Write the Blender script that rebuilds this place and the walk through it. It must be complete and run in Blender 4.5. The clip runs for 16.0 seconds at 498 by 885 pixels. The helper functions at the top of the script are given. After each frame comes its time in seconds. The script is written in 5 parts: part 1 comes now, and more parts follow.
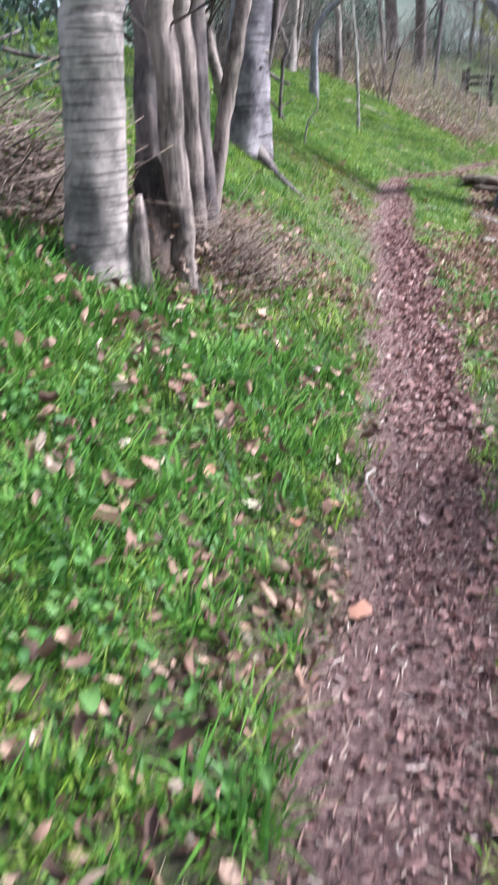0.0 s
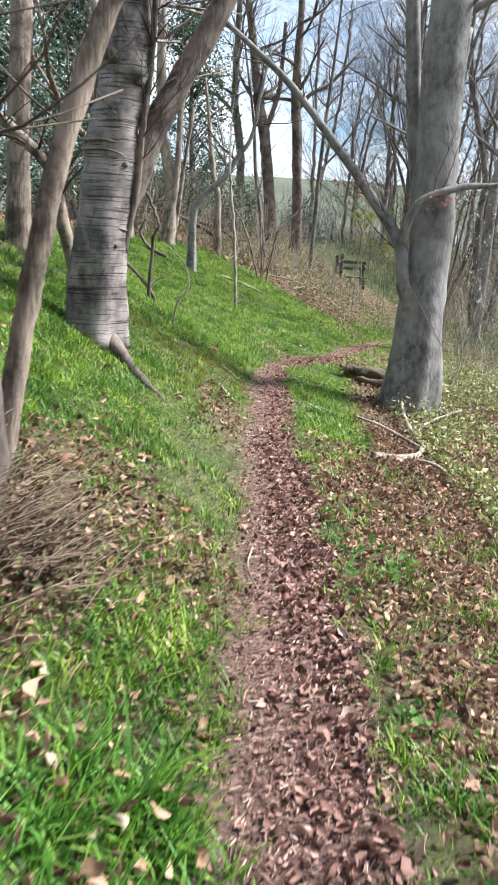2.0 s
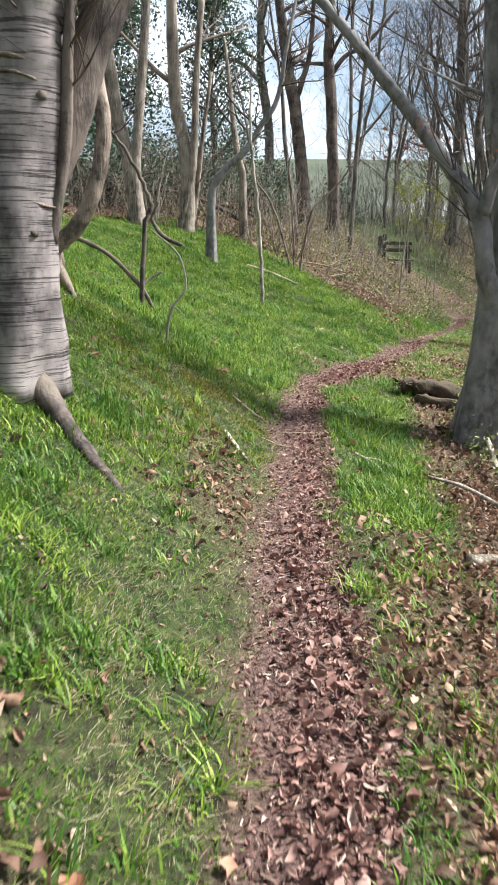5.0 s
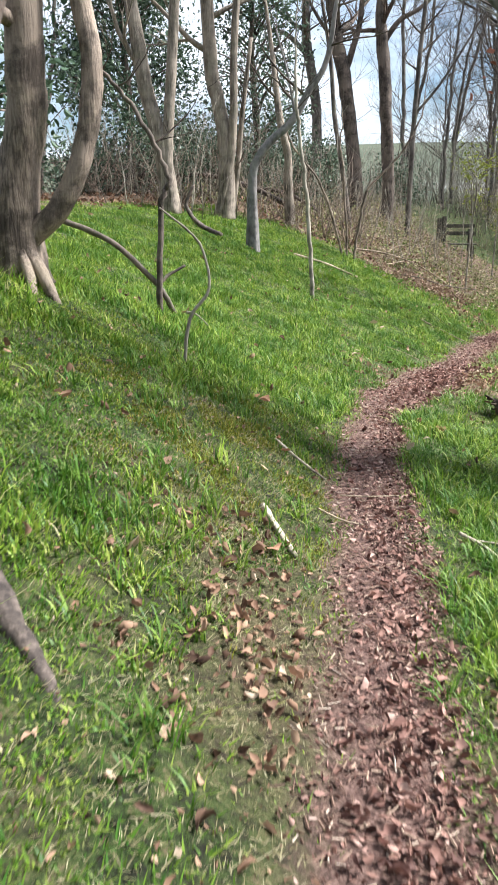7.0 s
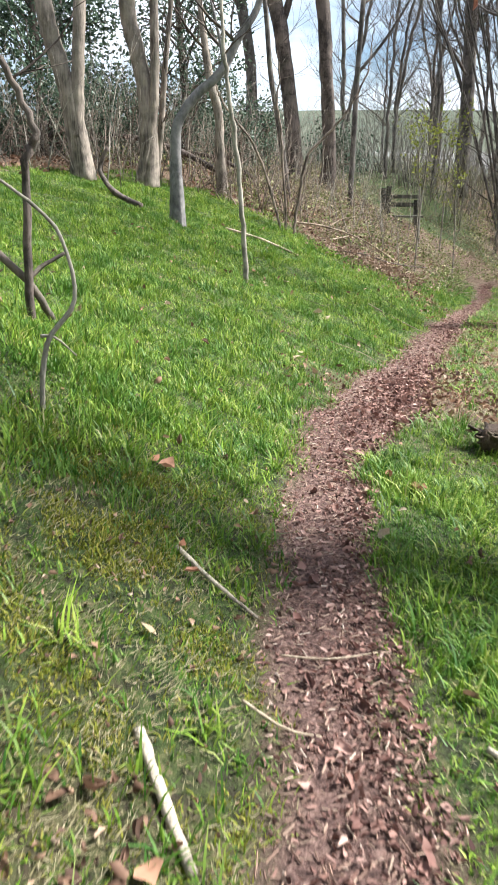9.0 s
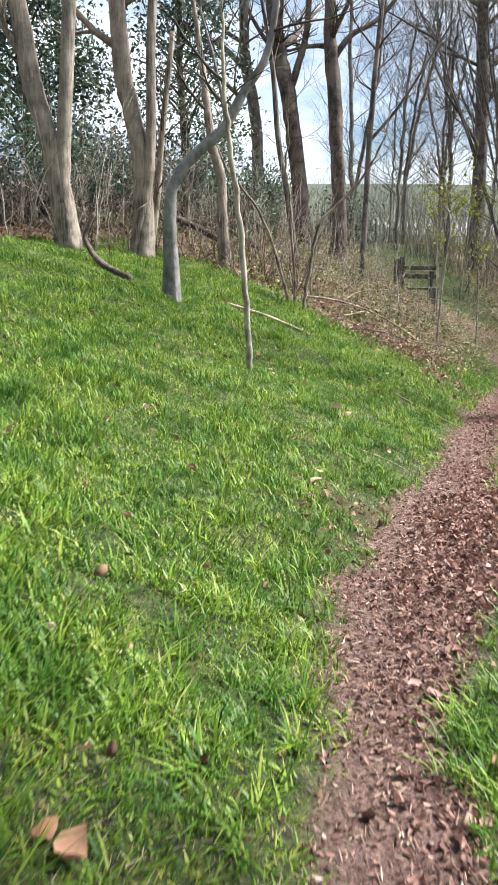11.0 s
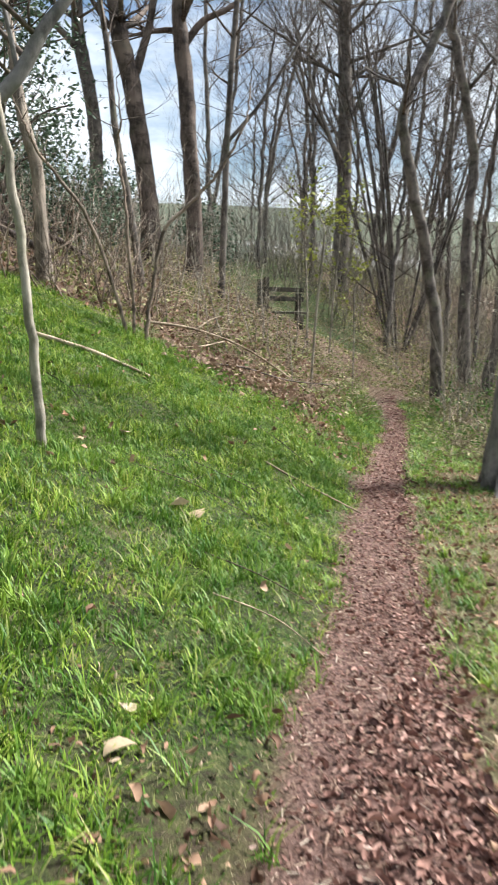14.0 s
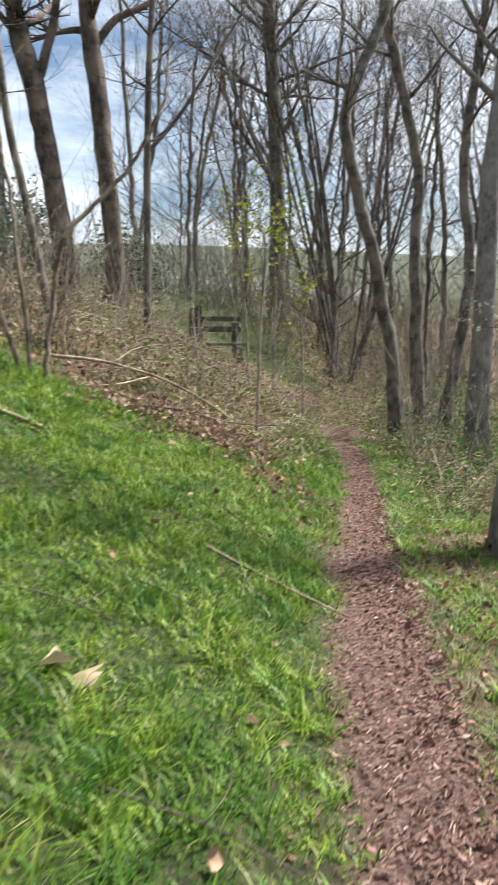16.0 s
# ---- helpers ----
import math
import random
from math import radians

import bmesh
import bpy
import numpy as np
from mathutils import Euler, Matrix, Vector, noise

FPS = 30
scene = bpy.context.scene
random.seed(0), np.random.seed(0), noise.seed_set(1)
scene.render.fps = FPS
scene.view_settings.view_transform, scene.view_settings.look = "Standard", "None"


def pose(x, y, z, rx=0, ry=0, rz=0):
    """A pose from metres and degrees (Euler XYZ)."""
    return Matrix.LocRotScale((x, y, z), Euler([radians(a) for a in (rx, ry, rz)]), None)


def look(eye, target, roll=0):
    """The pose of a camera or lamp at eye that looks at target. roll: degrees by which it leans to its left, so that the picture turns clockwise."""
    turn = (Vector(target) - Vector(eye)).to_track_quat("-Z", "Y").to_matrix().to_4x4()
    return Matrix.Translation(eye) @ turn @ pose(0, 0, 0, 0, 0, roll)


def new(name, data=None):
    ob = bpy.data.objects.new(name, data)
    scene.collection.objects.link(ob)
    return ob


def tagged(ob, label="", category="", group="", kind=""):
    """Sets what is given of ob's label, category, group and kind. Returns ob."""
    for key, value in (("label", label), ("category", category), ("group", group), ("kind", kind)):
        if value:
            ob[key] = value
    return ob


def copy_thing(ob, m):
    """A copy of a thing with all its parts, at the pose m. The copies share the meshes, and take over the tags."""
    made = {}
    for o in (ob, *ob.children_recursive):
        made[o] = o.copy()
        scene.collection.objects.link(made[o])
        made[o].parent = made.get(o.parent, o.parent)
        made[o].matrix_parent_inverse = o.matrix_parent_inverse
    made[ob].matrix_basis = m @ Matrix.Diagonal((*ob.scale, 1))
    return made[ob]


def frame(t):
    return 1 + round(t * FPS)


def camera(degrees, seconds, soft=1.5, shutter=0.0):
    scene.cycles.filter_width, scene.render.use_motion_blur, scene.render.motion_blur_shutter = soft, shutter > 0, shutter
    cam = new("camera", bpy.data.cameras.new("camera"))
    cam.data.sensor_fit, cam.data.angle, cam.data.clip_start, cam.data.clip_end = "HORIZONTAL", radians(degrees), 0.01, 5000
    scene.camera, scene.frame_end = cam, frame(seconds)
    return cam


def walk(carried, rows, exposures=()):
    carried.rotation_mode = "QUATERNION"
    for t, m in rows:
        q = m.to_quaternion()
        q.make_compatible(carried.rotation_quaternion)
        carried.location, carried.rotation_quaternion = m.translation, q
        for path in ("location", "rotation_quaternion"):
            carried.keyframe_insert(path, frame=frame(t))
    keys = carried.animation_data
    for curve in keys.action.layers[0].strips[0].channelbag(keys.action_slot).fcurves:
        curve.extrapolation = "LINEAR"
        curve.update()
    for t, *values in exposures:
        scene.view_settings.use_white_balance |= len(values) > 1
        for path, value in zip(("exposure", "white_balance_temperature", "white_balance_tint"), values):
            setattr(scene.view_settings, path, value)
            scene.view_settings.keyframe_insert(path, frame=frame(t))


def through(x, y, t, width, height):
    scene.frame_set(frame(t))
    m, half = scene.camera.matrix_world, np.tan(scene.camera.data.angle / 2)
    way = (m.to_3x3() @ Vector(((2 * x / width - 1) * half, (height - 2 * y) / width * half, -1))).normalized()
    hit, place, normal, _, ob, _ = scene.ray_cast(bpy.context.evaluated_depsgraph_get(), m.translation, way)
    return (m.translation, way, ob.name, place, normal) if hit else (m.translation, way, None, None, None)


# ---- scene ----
cam = camera(36.4, 16.0, soft=1.7, shutter=0.4)
METRES, EYE, TILT, LEAN, TURN = 15.0, 1.5, -26.0, 1.5, 0.0
ROWS = [
    (0.0, 0.0, 0.0, 0.0, 0.0, 0.0, -0.0),
    (0.5, 0.0022, 0.0238, 0.0149, -3.36, 6.81, -0.16),
    (1.0, 0.0052, 0.0489, 0.0266, -3.92, 9.24, -0.58),
    (1.5, 0.0099, 0.0751, 0.0442, -6.15, 10.45, -0.24),
    (2.0, 0.0201, 0.1014, 0.0589, -9.14, 11.27, -0.39),
    (2.5, 0.0271, 0.1275, 0.0707, -9.56, 12.12, -0.17),
    (3.0, 0.0293, 0.1526, 0.089, -8.41, 13.3, 0.59),
    (3.5, 0.0384, 0.1791, 0.1007, -5.6, 12.58, 0.65),
    (4.0, 0.0452, 0.2022, 0.1095, -5.71, 11.72, 0.45),
    (6.5, 0.0653, 0.3416, 0.1697, -4.13, 9.23, 1.59),
    (7.0, 0.0671, 0.369, 0.1812, -1.9, 9.61, 0.59),
    (7.5, 0.0708, 0.3952, 0.1961, -4.79, 10.07, 1.63),
    (8.0, 0.0788, 0.4216, 0.2096, -5.94, 9.67, 1.13),
    (8.5, 0.0832, 0.4489, 0.2191, -5.46, 8.41, 0.83),
    (9.0, 0.0851, 0.4723, 0.233, -6.16, 7.29, 2.06),
    (9.5, 0.087, 0.4986, 0.2459, -6.12, 9.15, 1.97),
    (12.0, 0.1156, 0.6356, 0.3153, -5.99, 12.36, 1.5),
    (12.5, 0.1257, 0.6632, 0.3284, -8.96, 11.37, 2.11),
    (13.0, 0.1335, 0.6923, 0.3395, -11.45, 10.56, 4.39),
    (13.5, 0.1437, 0.7216, 0.3545, -17.52, 11.86, 7.21),
    (14.0, 0.1514, 0.7523, 0.3683, -15.62, 13.03, 4.86),
    (14.5, 0.1573, 0.786, 0.381, -12.35, 13.1, 5.02),
    (15.0, 0.1679, 0.817, 0.391, -12.04, 13.19, 6.68),
    (15.5, 0.1798, 0.8483, 0.4023, -13.92, 14.72, 7.85),
    (16.0, 0.1948, 0.8793, 0.4152, -19.54, 15.35, 8.32),
]
walk(cam, [(t, pose(0, 0, EYE, TILT, LEAN, TURN) @ pose(METRES * x, METRES * y, METRES * z, 90 + pitch, roll, yaw)) for t, x, y, z, yaw, pitch, roll in ROWS],
     exposures=[(0.0, 1.14, 5250, 18), (0.8, 1.2, 5500, 13), (1.6, 1.1, 5800, 8), (2.3, 0.95, 5950, 8), (3.4, 0.78, 6020, 8), (6.5, 0.88, 6020, 8), (9.4, 1.02, 6030, 8), (12.3, 0.86, 6150, 8), (16.0, 0.76, 6220, 8)])

# ---- light: soft spring sun from the right, broken cloud ----
SUN_EL, SUN_AZ = 50.0, 84.0  # degrees up; degrees clockwise from the way ahead
world = bpy.data.worlds.new("sky")
scene.world = world
world.use_nodes = True
wn, wl = world.node_tree.nodes, world.node_tree.links
wn.clear()
w_out, w_bg, w_sky = wn.new("ShaderNodeOutputWorld"), wn.new("ShaderNodeBackground"), wn.new("ShaderNodeTexSky")
w_sky.sky_type, w_sky.sun_disc = "NISHITA", False
w_sky.sun_elevation, w_sky.sun_rotation = radians(SUN_EL), radians(SUN_AZ)
w_sky.air_density, w_sky.dust_density = 1.0, 1.0
w_co, w_no, w_ra, w_mix = wn.new("ShaderNodeTexCoord"), wn.new("ShaderNodeTexNoise"), wn.new("ShaderNodeValToRGB"), wn.new("ShaderNodeMixRGB")
w_map = wn.new("ShaderNodeMapping")
w_map.inputs["Scale"].default_value = (1.0, 1.0, 2.6)
w_no.inputs["Scale"].default_value, w_no.inputs["Detail"].default_value, w_no.inputs["Roughness"].default_value = 3.2, 7.0, 0.62
w_ra.color_ramp.elements[0].position, w_ra.color_ramp.elements[1].position = 0.38, 0.62
w_mix.inputs[2].default_value = (9.5, 9.9, 10.4, 1)
wl.new(w_co.outputs["Generated"], w_map.inputs["Vector"])
wl.new(w_map.outputs["Vector"], w_no.inputs["Vector"])
wl.new(w_no.outputs["Fac"], w_ra.inputs["Fac"])
wl.new(w_ra.outputs["Color"], w_mix.inputs[0])
wl.new(w_sky.outputs["Color"], w_mix.inputs[1])
wl.new(w_mix.outputs["Color"], w_bg.inputs["Color"])
w_bg.inputs["Strength"].default_value = 0.08
wl.new(w_bg.outputs["Background"], w_out.inputs["Surface"])

sun = new("sun", bpy.data.lights.new("sun", "SUN"))
sun.data.energy, sun.data.angle, sun.data.color = 7.2, radians(15.0), (1.0, 0.96, 0.90)
sa, se = radians(SUN_AZ), radians(SUN_EL)
sun.matrix_world = look((0, 0, 30), (-math.sin(sa) * math.cos(se) * 10, -math.cos(sa) * math.cos(se) * 10, 30 - math.sin(se) * 10))


# ---- materials ----
class Mat:
    """A node material with a principled shader and short ways to add nodes."""

    def __init__(self, name, rough=0.8, metal=0.0):
        self.m = bpy.data.materials.new(name)
        self.m.use_nodes = True
        self.n, self.l = self.m.node_tree.nodes, self.m.node_tree.links
        self.b = self.n["Principled BSDF"]
        self.b.inputs["Roughness"].default_value = rough
        self.b.inputs["Metallic"].default_value = metal
        self.b.inputs["Specular IOR Level"].default_value = 0.3
        self.co = self.n.new("ShaderNodeTexCoord").outputs["Object"]

    def scaled(self, sx, sy, sz):
        k = self.n.new("ShaderNodeMapping")
        k.inputs["Scale"].default_value = (sx, sy, sz)
        self.l.new(self.co, k.inputs["Vector"])
        return k.outputs["Vector"]

    def noise(self, scale, detail=4.0, rough=0.6, vec=None):
        k = self.n.new("ShaderNodeTexNoise")
        k.inputs["Scale"].default_value, k.inputs["Detail"].default_value, k.inputs["Roughness"].default_value = scale, detail, rough
        self.l.new(vec if vec else self.co, k.inputs["Vector"])
        return k.outputs["Fac"]

    def ramp(self, fac, stops):
        k = self.n.new("ShaderNodeValToRGB")
        e = k.color_ramp.elements
        while len(e) < len(stops):
            e.new(0.5)
        for i, (p, c) in enumerate(stops):
            e[i].position, e[i].color = p, (*c, 1)
        self.l.new(fac, k.inputs["Fac"])
        return k.outputs["Color"]

    def mix(self, fac, a, b, kind="MIX"):
        k = self.n.new("ShaderNodeMixRGB")
        k.blend_type = kind
        for i, v in enumerate((fac, a, b)):
            if isinstance(v, (int, float)):
                k.inputs[i].default_value = v
            elif isinstance(v, tuple):
                k.inputs[i].default_value = (*v, 1)
            else:
                self.l.new(v, k.inputs[i])
        return k.outputs["Color"]

    def attr(self, name):
        k = self.n.new("ShaderNodeAttribute")
        k.attribute_name = name
        return k.outputs["Fac"]

    def island(self):
        return self.n.new("ShaderNodeNewGeometry").outputs["Random Per Island"]

    def any_object(self):
        return self.n.new("ShaderNodeObjectInfo").outputs["Random"]

    def colour(self, c):
        self.l.new(c, self.b.inputs["Base Color"])
        return self

    def bump(self, fac, strength, dist):
        k = self.n.new("ShaderNodeBump")
        k.inputs["Strength"].default_value, k.inputs["Distance"].default_value = strength, dist
        self.l.new(fac, k.inputs["Height"])
        self.l.new(k.outputs["Normal"], self.b.inputs["Normal"])
        return self

    def glow_through(self, amount):
        """Thin leaves let part of the light through."""
        t = self.n.new("ShaderNodeBsdfTranslucent")
        s = self.n.new("ShaderNodeMixShader")
        s.inputs[0].default_value = amount
        src = self.b.inputs["Base Color"].links
        if src:
            self.l.new(src[0].from_socket, t.inputs["Color"])
        out = self.n["Material Output"].inputs["Surface"]
        self.l.new(self.b.outputs[0], s.inputs[1])
        self.l.new(t.outputs[0], s.inputs[2])
        self.l.new(s.outputs[0], out)
        return self


def bark(name, dark, light, moss, stretch, bands=0.0, mossy=0.35, blotch=0.75):
    k = Mat(name, 0.85)
    fine = k.noise(9.0, 6.0, 0.65, k.scaled(*stretch))
    big = k.noise(1.7, 3.0)
    c = k.ramp(fine, [(0.38, dark), (0.62, light)])
    c = k.mix(k.ramp(big, [(0.42, (0, 0, 0)), (0.7, (1, 1, 1))]), c, tuple(v * 1.25 for v in light))
    green = k.ramp(k.noise(2.6, 5.0), [(0.52, (0, 0, 0)), (0.7, (mossy, mossy, mossy))])
    c = k.mix(green, c, moss)
    c = k.mix(k.ramp(k.noise(3.3, 6.0, 0.7), [(0.40, (blotch, blotch, blotch)), (0.52, (0, 0, 0))]), c, tuple(v * 0.6 for v in dark))
    height = fine
    if bands:
        rings = k.noise(14.0, 5.0, 0.65, k.scaled(0.16, 0.16, 5.0))
        lines = k.ramp(rings, [(0.36, (0, 0, 0)), (0.44, (1, 1, 1)), (0.60, (1, 1, 1)), (0.68, (0.45, 0.45, 0.45))])
        c = k.mix(bands, c, lines, "MULTIPLY")
        height = lines
    return k.colour(c).bump(height, 0.8, 0.02).m


bark_beech = bark("beech_bark", (0.085, 0.070, 0.070), (0.28, 0.238, 0.222), (0.13, 0.13, 0.08), (1.2, 1.2, 0.6), 0.62, 0.3, 0.5)
bark_grey = bark("grey_bark", (0.085, 0.079, 0.076), (0.22, 0.203, 0.19), (0.09, 0.11, 0.07), (1.6, 1.6, 0.9), 0.0, 0.35, 0.3)
bark_pale = bark("pale_grey_bark", (0.085, 0.068, 0.055), (0.31, 0.255, 0.205), (0.15, 0.15, 0.09), (3.4, 3.4, 0.35), 0.0, 0.35, 0.4)
bark_elder = bark("furrowed_bark", (0.06, 0.044, 0.035), (0.31, 0.24, 0.188), (0.13, 0.13, 0.06), (6.5, 6.5, 0.7))
bark_brown = bark("brown_bark", (0.04, 0.031, 0.027), (0.165, 0.127, 0.105), (0.09, 0.10, 0.05), (2.4, 2.4, 0.5))
bark_far = bark("dark_bark", (0.055, 0.046, 0.041), (0.175, 0.15, 0.13), (0.09, 0.11, 0.05), (2.0, 2.0, 0.5), 0.0, 0.5)
bark_birch = bark("pale_banded_bark", (0.13, 0.108, 0.09), (0.36, 0.295, 0.24), (0.14, 0.16, 0.08), (1.2, 1.2, 0.6), 0.4)
bark_sap = bark("sapling_bark", (0.16, 0.14, 0.11), (0.36, 0.32, 0.26), (0.17, 0.19, 0.09), (2.0, 2.0, 0.6))
twig_mat = bark("twig_bark", (0.04, 0.03, 0.025), (0.12, 0.09, 0.07), (0.10, 0.11, 0.05), (2.0, 2.0, 1.0))
dry_twig = bark("dry_twig", (0.17, 0.125, 0.085), (0.43, 0.34, 0.24), (0.16, 0.15, 0.08), (3.0, 3.0, 1.0))
dead_wood = bark("bleached_wood", (0.14, 0.11, 0.08), (0.46, 0.39, 0.30), (0.2, 0.2, 0.12), (6.0, 6.0, 0.8), 0.0, 0.15)
brush_mat = bark("brown_twig", (0.10, 0.068, 0.048), (0.34, 0.25, 0.18), (0.16, 0.15, 0.08), (3.0, 3.0, 1.0))
rot_wood = bark("rotten_wood", (0.02, 0.015, 0.012), (0.10, 0.066, 0.045), (0.08, 0.10, 0.04), (5.0, 5.0, 2.0))
post_wood = bark("weathered_post", (0.03, 0.028, 0.022), (0.10, 0.09, 0.07), (0.10, 0.13, 0.06), (8.0, 8.0, 0.7))


def leaf_mat(name, stops, rough, through, by_object=False, patchy=False):
    k = Mat(name, rough)
    c = k.ramp(k.any_object() if by_object else k.island(), stops)
    c = k.mix(0.5, c, k.ramp(k.noise(60.0, 3.0), [(0.3, (0.55, 0.55, 0.55)), (0.7, (1, 1, 1))]), "MULTIPLY")
    if patchy:
        c = k.mix(k.ramp(k.noise(2.4, 5.0, 0.65), [(0.42, (0.7, 0.7, 0.7)), (0.56, (0, 0, 0))]), c, (0.04, 0.12, 0.014), "MIX")
        c = k.mix(k.ramp(k.noise(3.7, 5.0, 0.65), [(0.52, (0, 0, 0)), (0.66, (0.4, 0.4, 0.4))]), c, (0.25, 0.37, 0.05), "MIX")
    return k.colour(c).glow_through(through).m


grass_mat = leaf_mat("grass", [(0.0, (0.026, 0.066, 0.008)), (0.35, (0.110, 0.220, 0.016)), (0.7, (0.270, 0.400, 0.036)), (0.94, (0.42, 0.46, 0.10)), (1.0, (0.48, 0.41, 0.22))], 0.5, 0.27, patchy=True)
lush_mat = leaf_mat("lush_grass", [(0.0, (0.028, 0.085, 0.012)), (0.4, (0.085, 0.215, 0.022)), (0.85, (0.165, 0.34, 0.045)), (1.0, (0.30, 0.42, 0.10))], 0.5, 0.35)
moss_mat = leaf_mat("yellow_moss", [(0.0, (0.07, 0.095, 0.008)), (0.6, (0.21, 0.225, 0.018)), (1.0, (0.36, 0.31, 0.07))], 0.85, 0.2)
dry_grass_mat = leaf_mat("dry_grass", [(0.0, (0.22, 0.19, 0.09)), (0.5, (0.36, 0.31, 0.17)), (1.0, (0.50, 0.44, 0.28))], 0.7, 0.25)
herb_mat = leaf_mat("herb_leaf", [(0.0, (0.045, 0.12, 0.02)), (0.6, (0.10, 0.22, 0.035)), (1.0, (0.18, 0.29, 0.08))], 0.62, 0.35)
litter_mat = leaf_mat("fallen_leaf", [(0.0, (0.085, 0.048, 0.033)), (0.35, (0.20, 0.112, 0.072)), (0.7, (0.34, 0.20, 0.128)), (0.93, (0.44, 0.29, 0.19)), (1.0, (0.54, 0.42, 0.31))], 0.75, 0.2)
path_leaf_mat = leaf_mat("trodden_leaf", [(0.0, (0.065, 0.030, 0.025)), (0.4, (0.195, 0.098, 0.077)), (0.75, (0.34, 0.19, 0.148)), (0.95, (0.45, 0.28, 0.23)), (1.0, (0.50, 0.36, 0.30))], 0.75, 0.15)
chip_mat = leaf_mat("wood_chip", [(0.0, (0.10, 0.055, 0.04)), (0.5, (0.25, 0.15, 0.11)), (0.9, (0.42, 0.30, 0.22)), (1.0, (0.6, 0.5, 0.4))], 0.75, 0.0)
holly_mat = leaf_mat("holly_leaf", [(0.0, (0.035, 0.06, 0.035)), (0.6, (0.09, 0.14, 0.085)), (1.0, (0.18, 0.24, 0.16))], 0.32, 0.25)
bramble_mat = leaf_mat("bramble_leaf", [(0.0, (0.09, 0.13, 0.03)), (0.5, (0.29, 0.32, 0.11)), (0.8, (0.46, 0.43, 0.21)), (1.0, (0.56, 0.45, 0.29))], 0.6, 0.3)
spring_mat = leaf_mat("young_leaf", [(0.0, (0.16, 0.20, 0.025)), (1.0, (0.38, 0.39, 0.07))], 0.5, 0.45)
bud_mat = leaf_mat("pale_bud", [(0.0, (0.40, 0.42, 0.30)), (1.0, (0.75, 0.74, 0.62))], 0.6, 0.2)

rust_mat = leaf_mat("rusty_leaf", [(0.0, (0.28, 0.09, 0.06)), (1.0, (0.45, 0.20, 0.13))], 0.6, 0.25)
heap_mat = leaf_mat("dead_leaf", [(0.0, (0.06, 0.035, 0.022)), (0.6, (0.17, 0.105, 0.068)), (1.0, (0.33, 0.23, 0.15))], 0.7, 0.1)
orange_mat = leaf_mat("orange_leaf", [(0.0, (0.36, 0.16, 0.09)), (1.0, (0.50, 0.27, 0.17))], 0.6, 0.15, True)
rust_litter_mat = leaf_mat("orange_brown_leaf", [(0.0, (0.13, 0.082, 0.055)), (0.5, (0.30, 0.19, 0.13)), (1.0, (0.46, 0.34, 0.25))], 0.7, 0.2)
pale_mat = leaf_mat("pale_leaf", [(0.0, (0.40, 0.29, 0.18)), (1.0, (0.54, 0.44, 0.31))], 0.6, 0.15, True)

gm = Mat("woodland_ground", 0.95)
g_soil = gm.ramp(gm.noise(45.0, 10.0, 0.82), [(0.38, (0.05, 0.028, 0.023)), (0.5, (0.165, 0.095, 0.078)), (0.60, (0.34, 0.215, 0.175))])
g_grass = gm.ramp(gm.noise(13.0, 12.0, 0.85), [(0.42, (0.016, 0.016, 0.008)), (0.49, (0.035, 0.055, 0.012)), (0.54, (0.06, 0.10, 0.018)), (0.62, (0.20, 0.15, 0.085))])
g_patch = gm.ramp(gm.noise(2.2, 4.0), [(0.45, (0, 0, 0)), (0.66, (1, 1, 1))])
g_grass = gm.mix(gm.mix(0.35, (0, 0, 0), g_patch), g_grass, gm.ramp(gm.noise(20.0, 10.0, 0.85), [(0.42, (0.05, 0.035, 0.02)), (0.58, (0.26, 0.19, 0.11))]))
g_litter = gm.ramp(gm.noise(55.0, 7.0, 0.75), [(0.38, (0.07, 0.042, 0.03)), (0.55, (0.17, 0.105, 0.07)), (0.66, (0.33, 0.225, 0.155))])
g_field = gm.ramp(gm.noise(0.05, 4.0), [(0.4, (0.055, 0.066, 0.04)), (0.6, (0.08, 0.09, 0.055))])
g_plough = gm.ramp(gm.noise(0.6, 5.0), [(0.35, (0.24, 0.23, 0.22)), (0.65, (0.32, 0.31, 0.30))])
g_c = gm.mix(gm.attr("litter"), g_grass, g_litter)
g_c = gm.mix(gm.attr("path"), g_c, g_soil)
g_c = gm.mix(gm.attr("far"), g_c, g_field)
g_c = gm.mix(gm.attr("bare"), g_c, g_plough)
gm.colour(g_c).bump(gm.noise(60.0, 8.0, 0.75), 1.0, 0.03)
ground_mat = gm.m

# ---- the lie of the land ----
PATH_Y = [-6.0, 0.0, 1.2, 3.0, 4.6, 6.7, 8.0, 9.5, 10.5, 11.8, 12.6, 13.4, 14.2, 15.0, 16.0, 17.5, 20.0, 22.8, 24.9, 27.0, 29.0, 33.0, 40.0]
PATH_X = [-0.7, 0.05, 0.32, 0.74, 0.97, 1.30, 1.45, 1.68, 1.83, 2.15, 2.42, 2.84, 3.20, 3.52, 4.05, 4.75, 6.05, 7.60, 8.68, 9.50, 10.6, 13.4, 19.0]
RISE_Y = [-8.0, 5.0, 8.0, 10.0, 12.0, 14.0, 15.0, 16.5, 19.5, 24.4, 30.0, 45.0]
RISE_Z = [0.0, 0.0, 0.01, 0.05, 0.0, -0.2, -0.3, -0.46, -0.62, -0.98, -1.15, -1.2]
SLOPE_Y = [0.0, 5.0, 11.0, 14.0, 18.0, 23.0, 30.0]
SLOPE_K = [0.42, 0.54, 0.58, 0.45, 0.46, 0.49, 0.65]


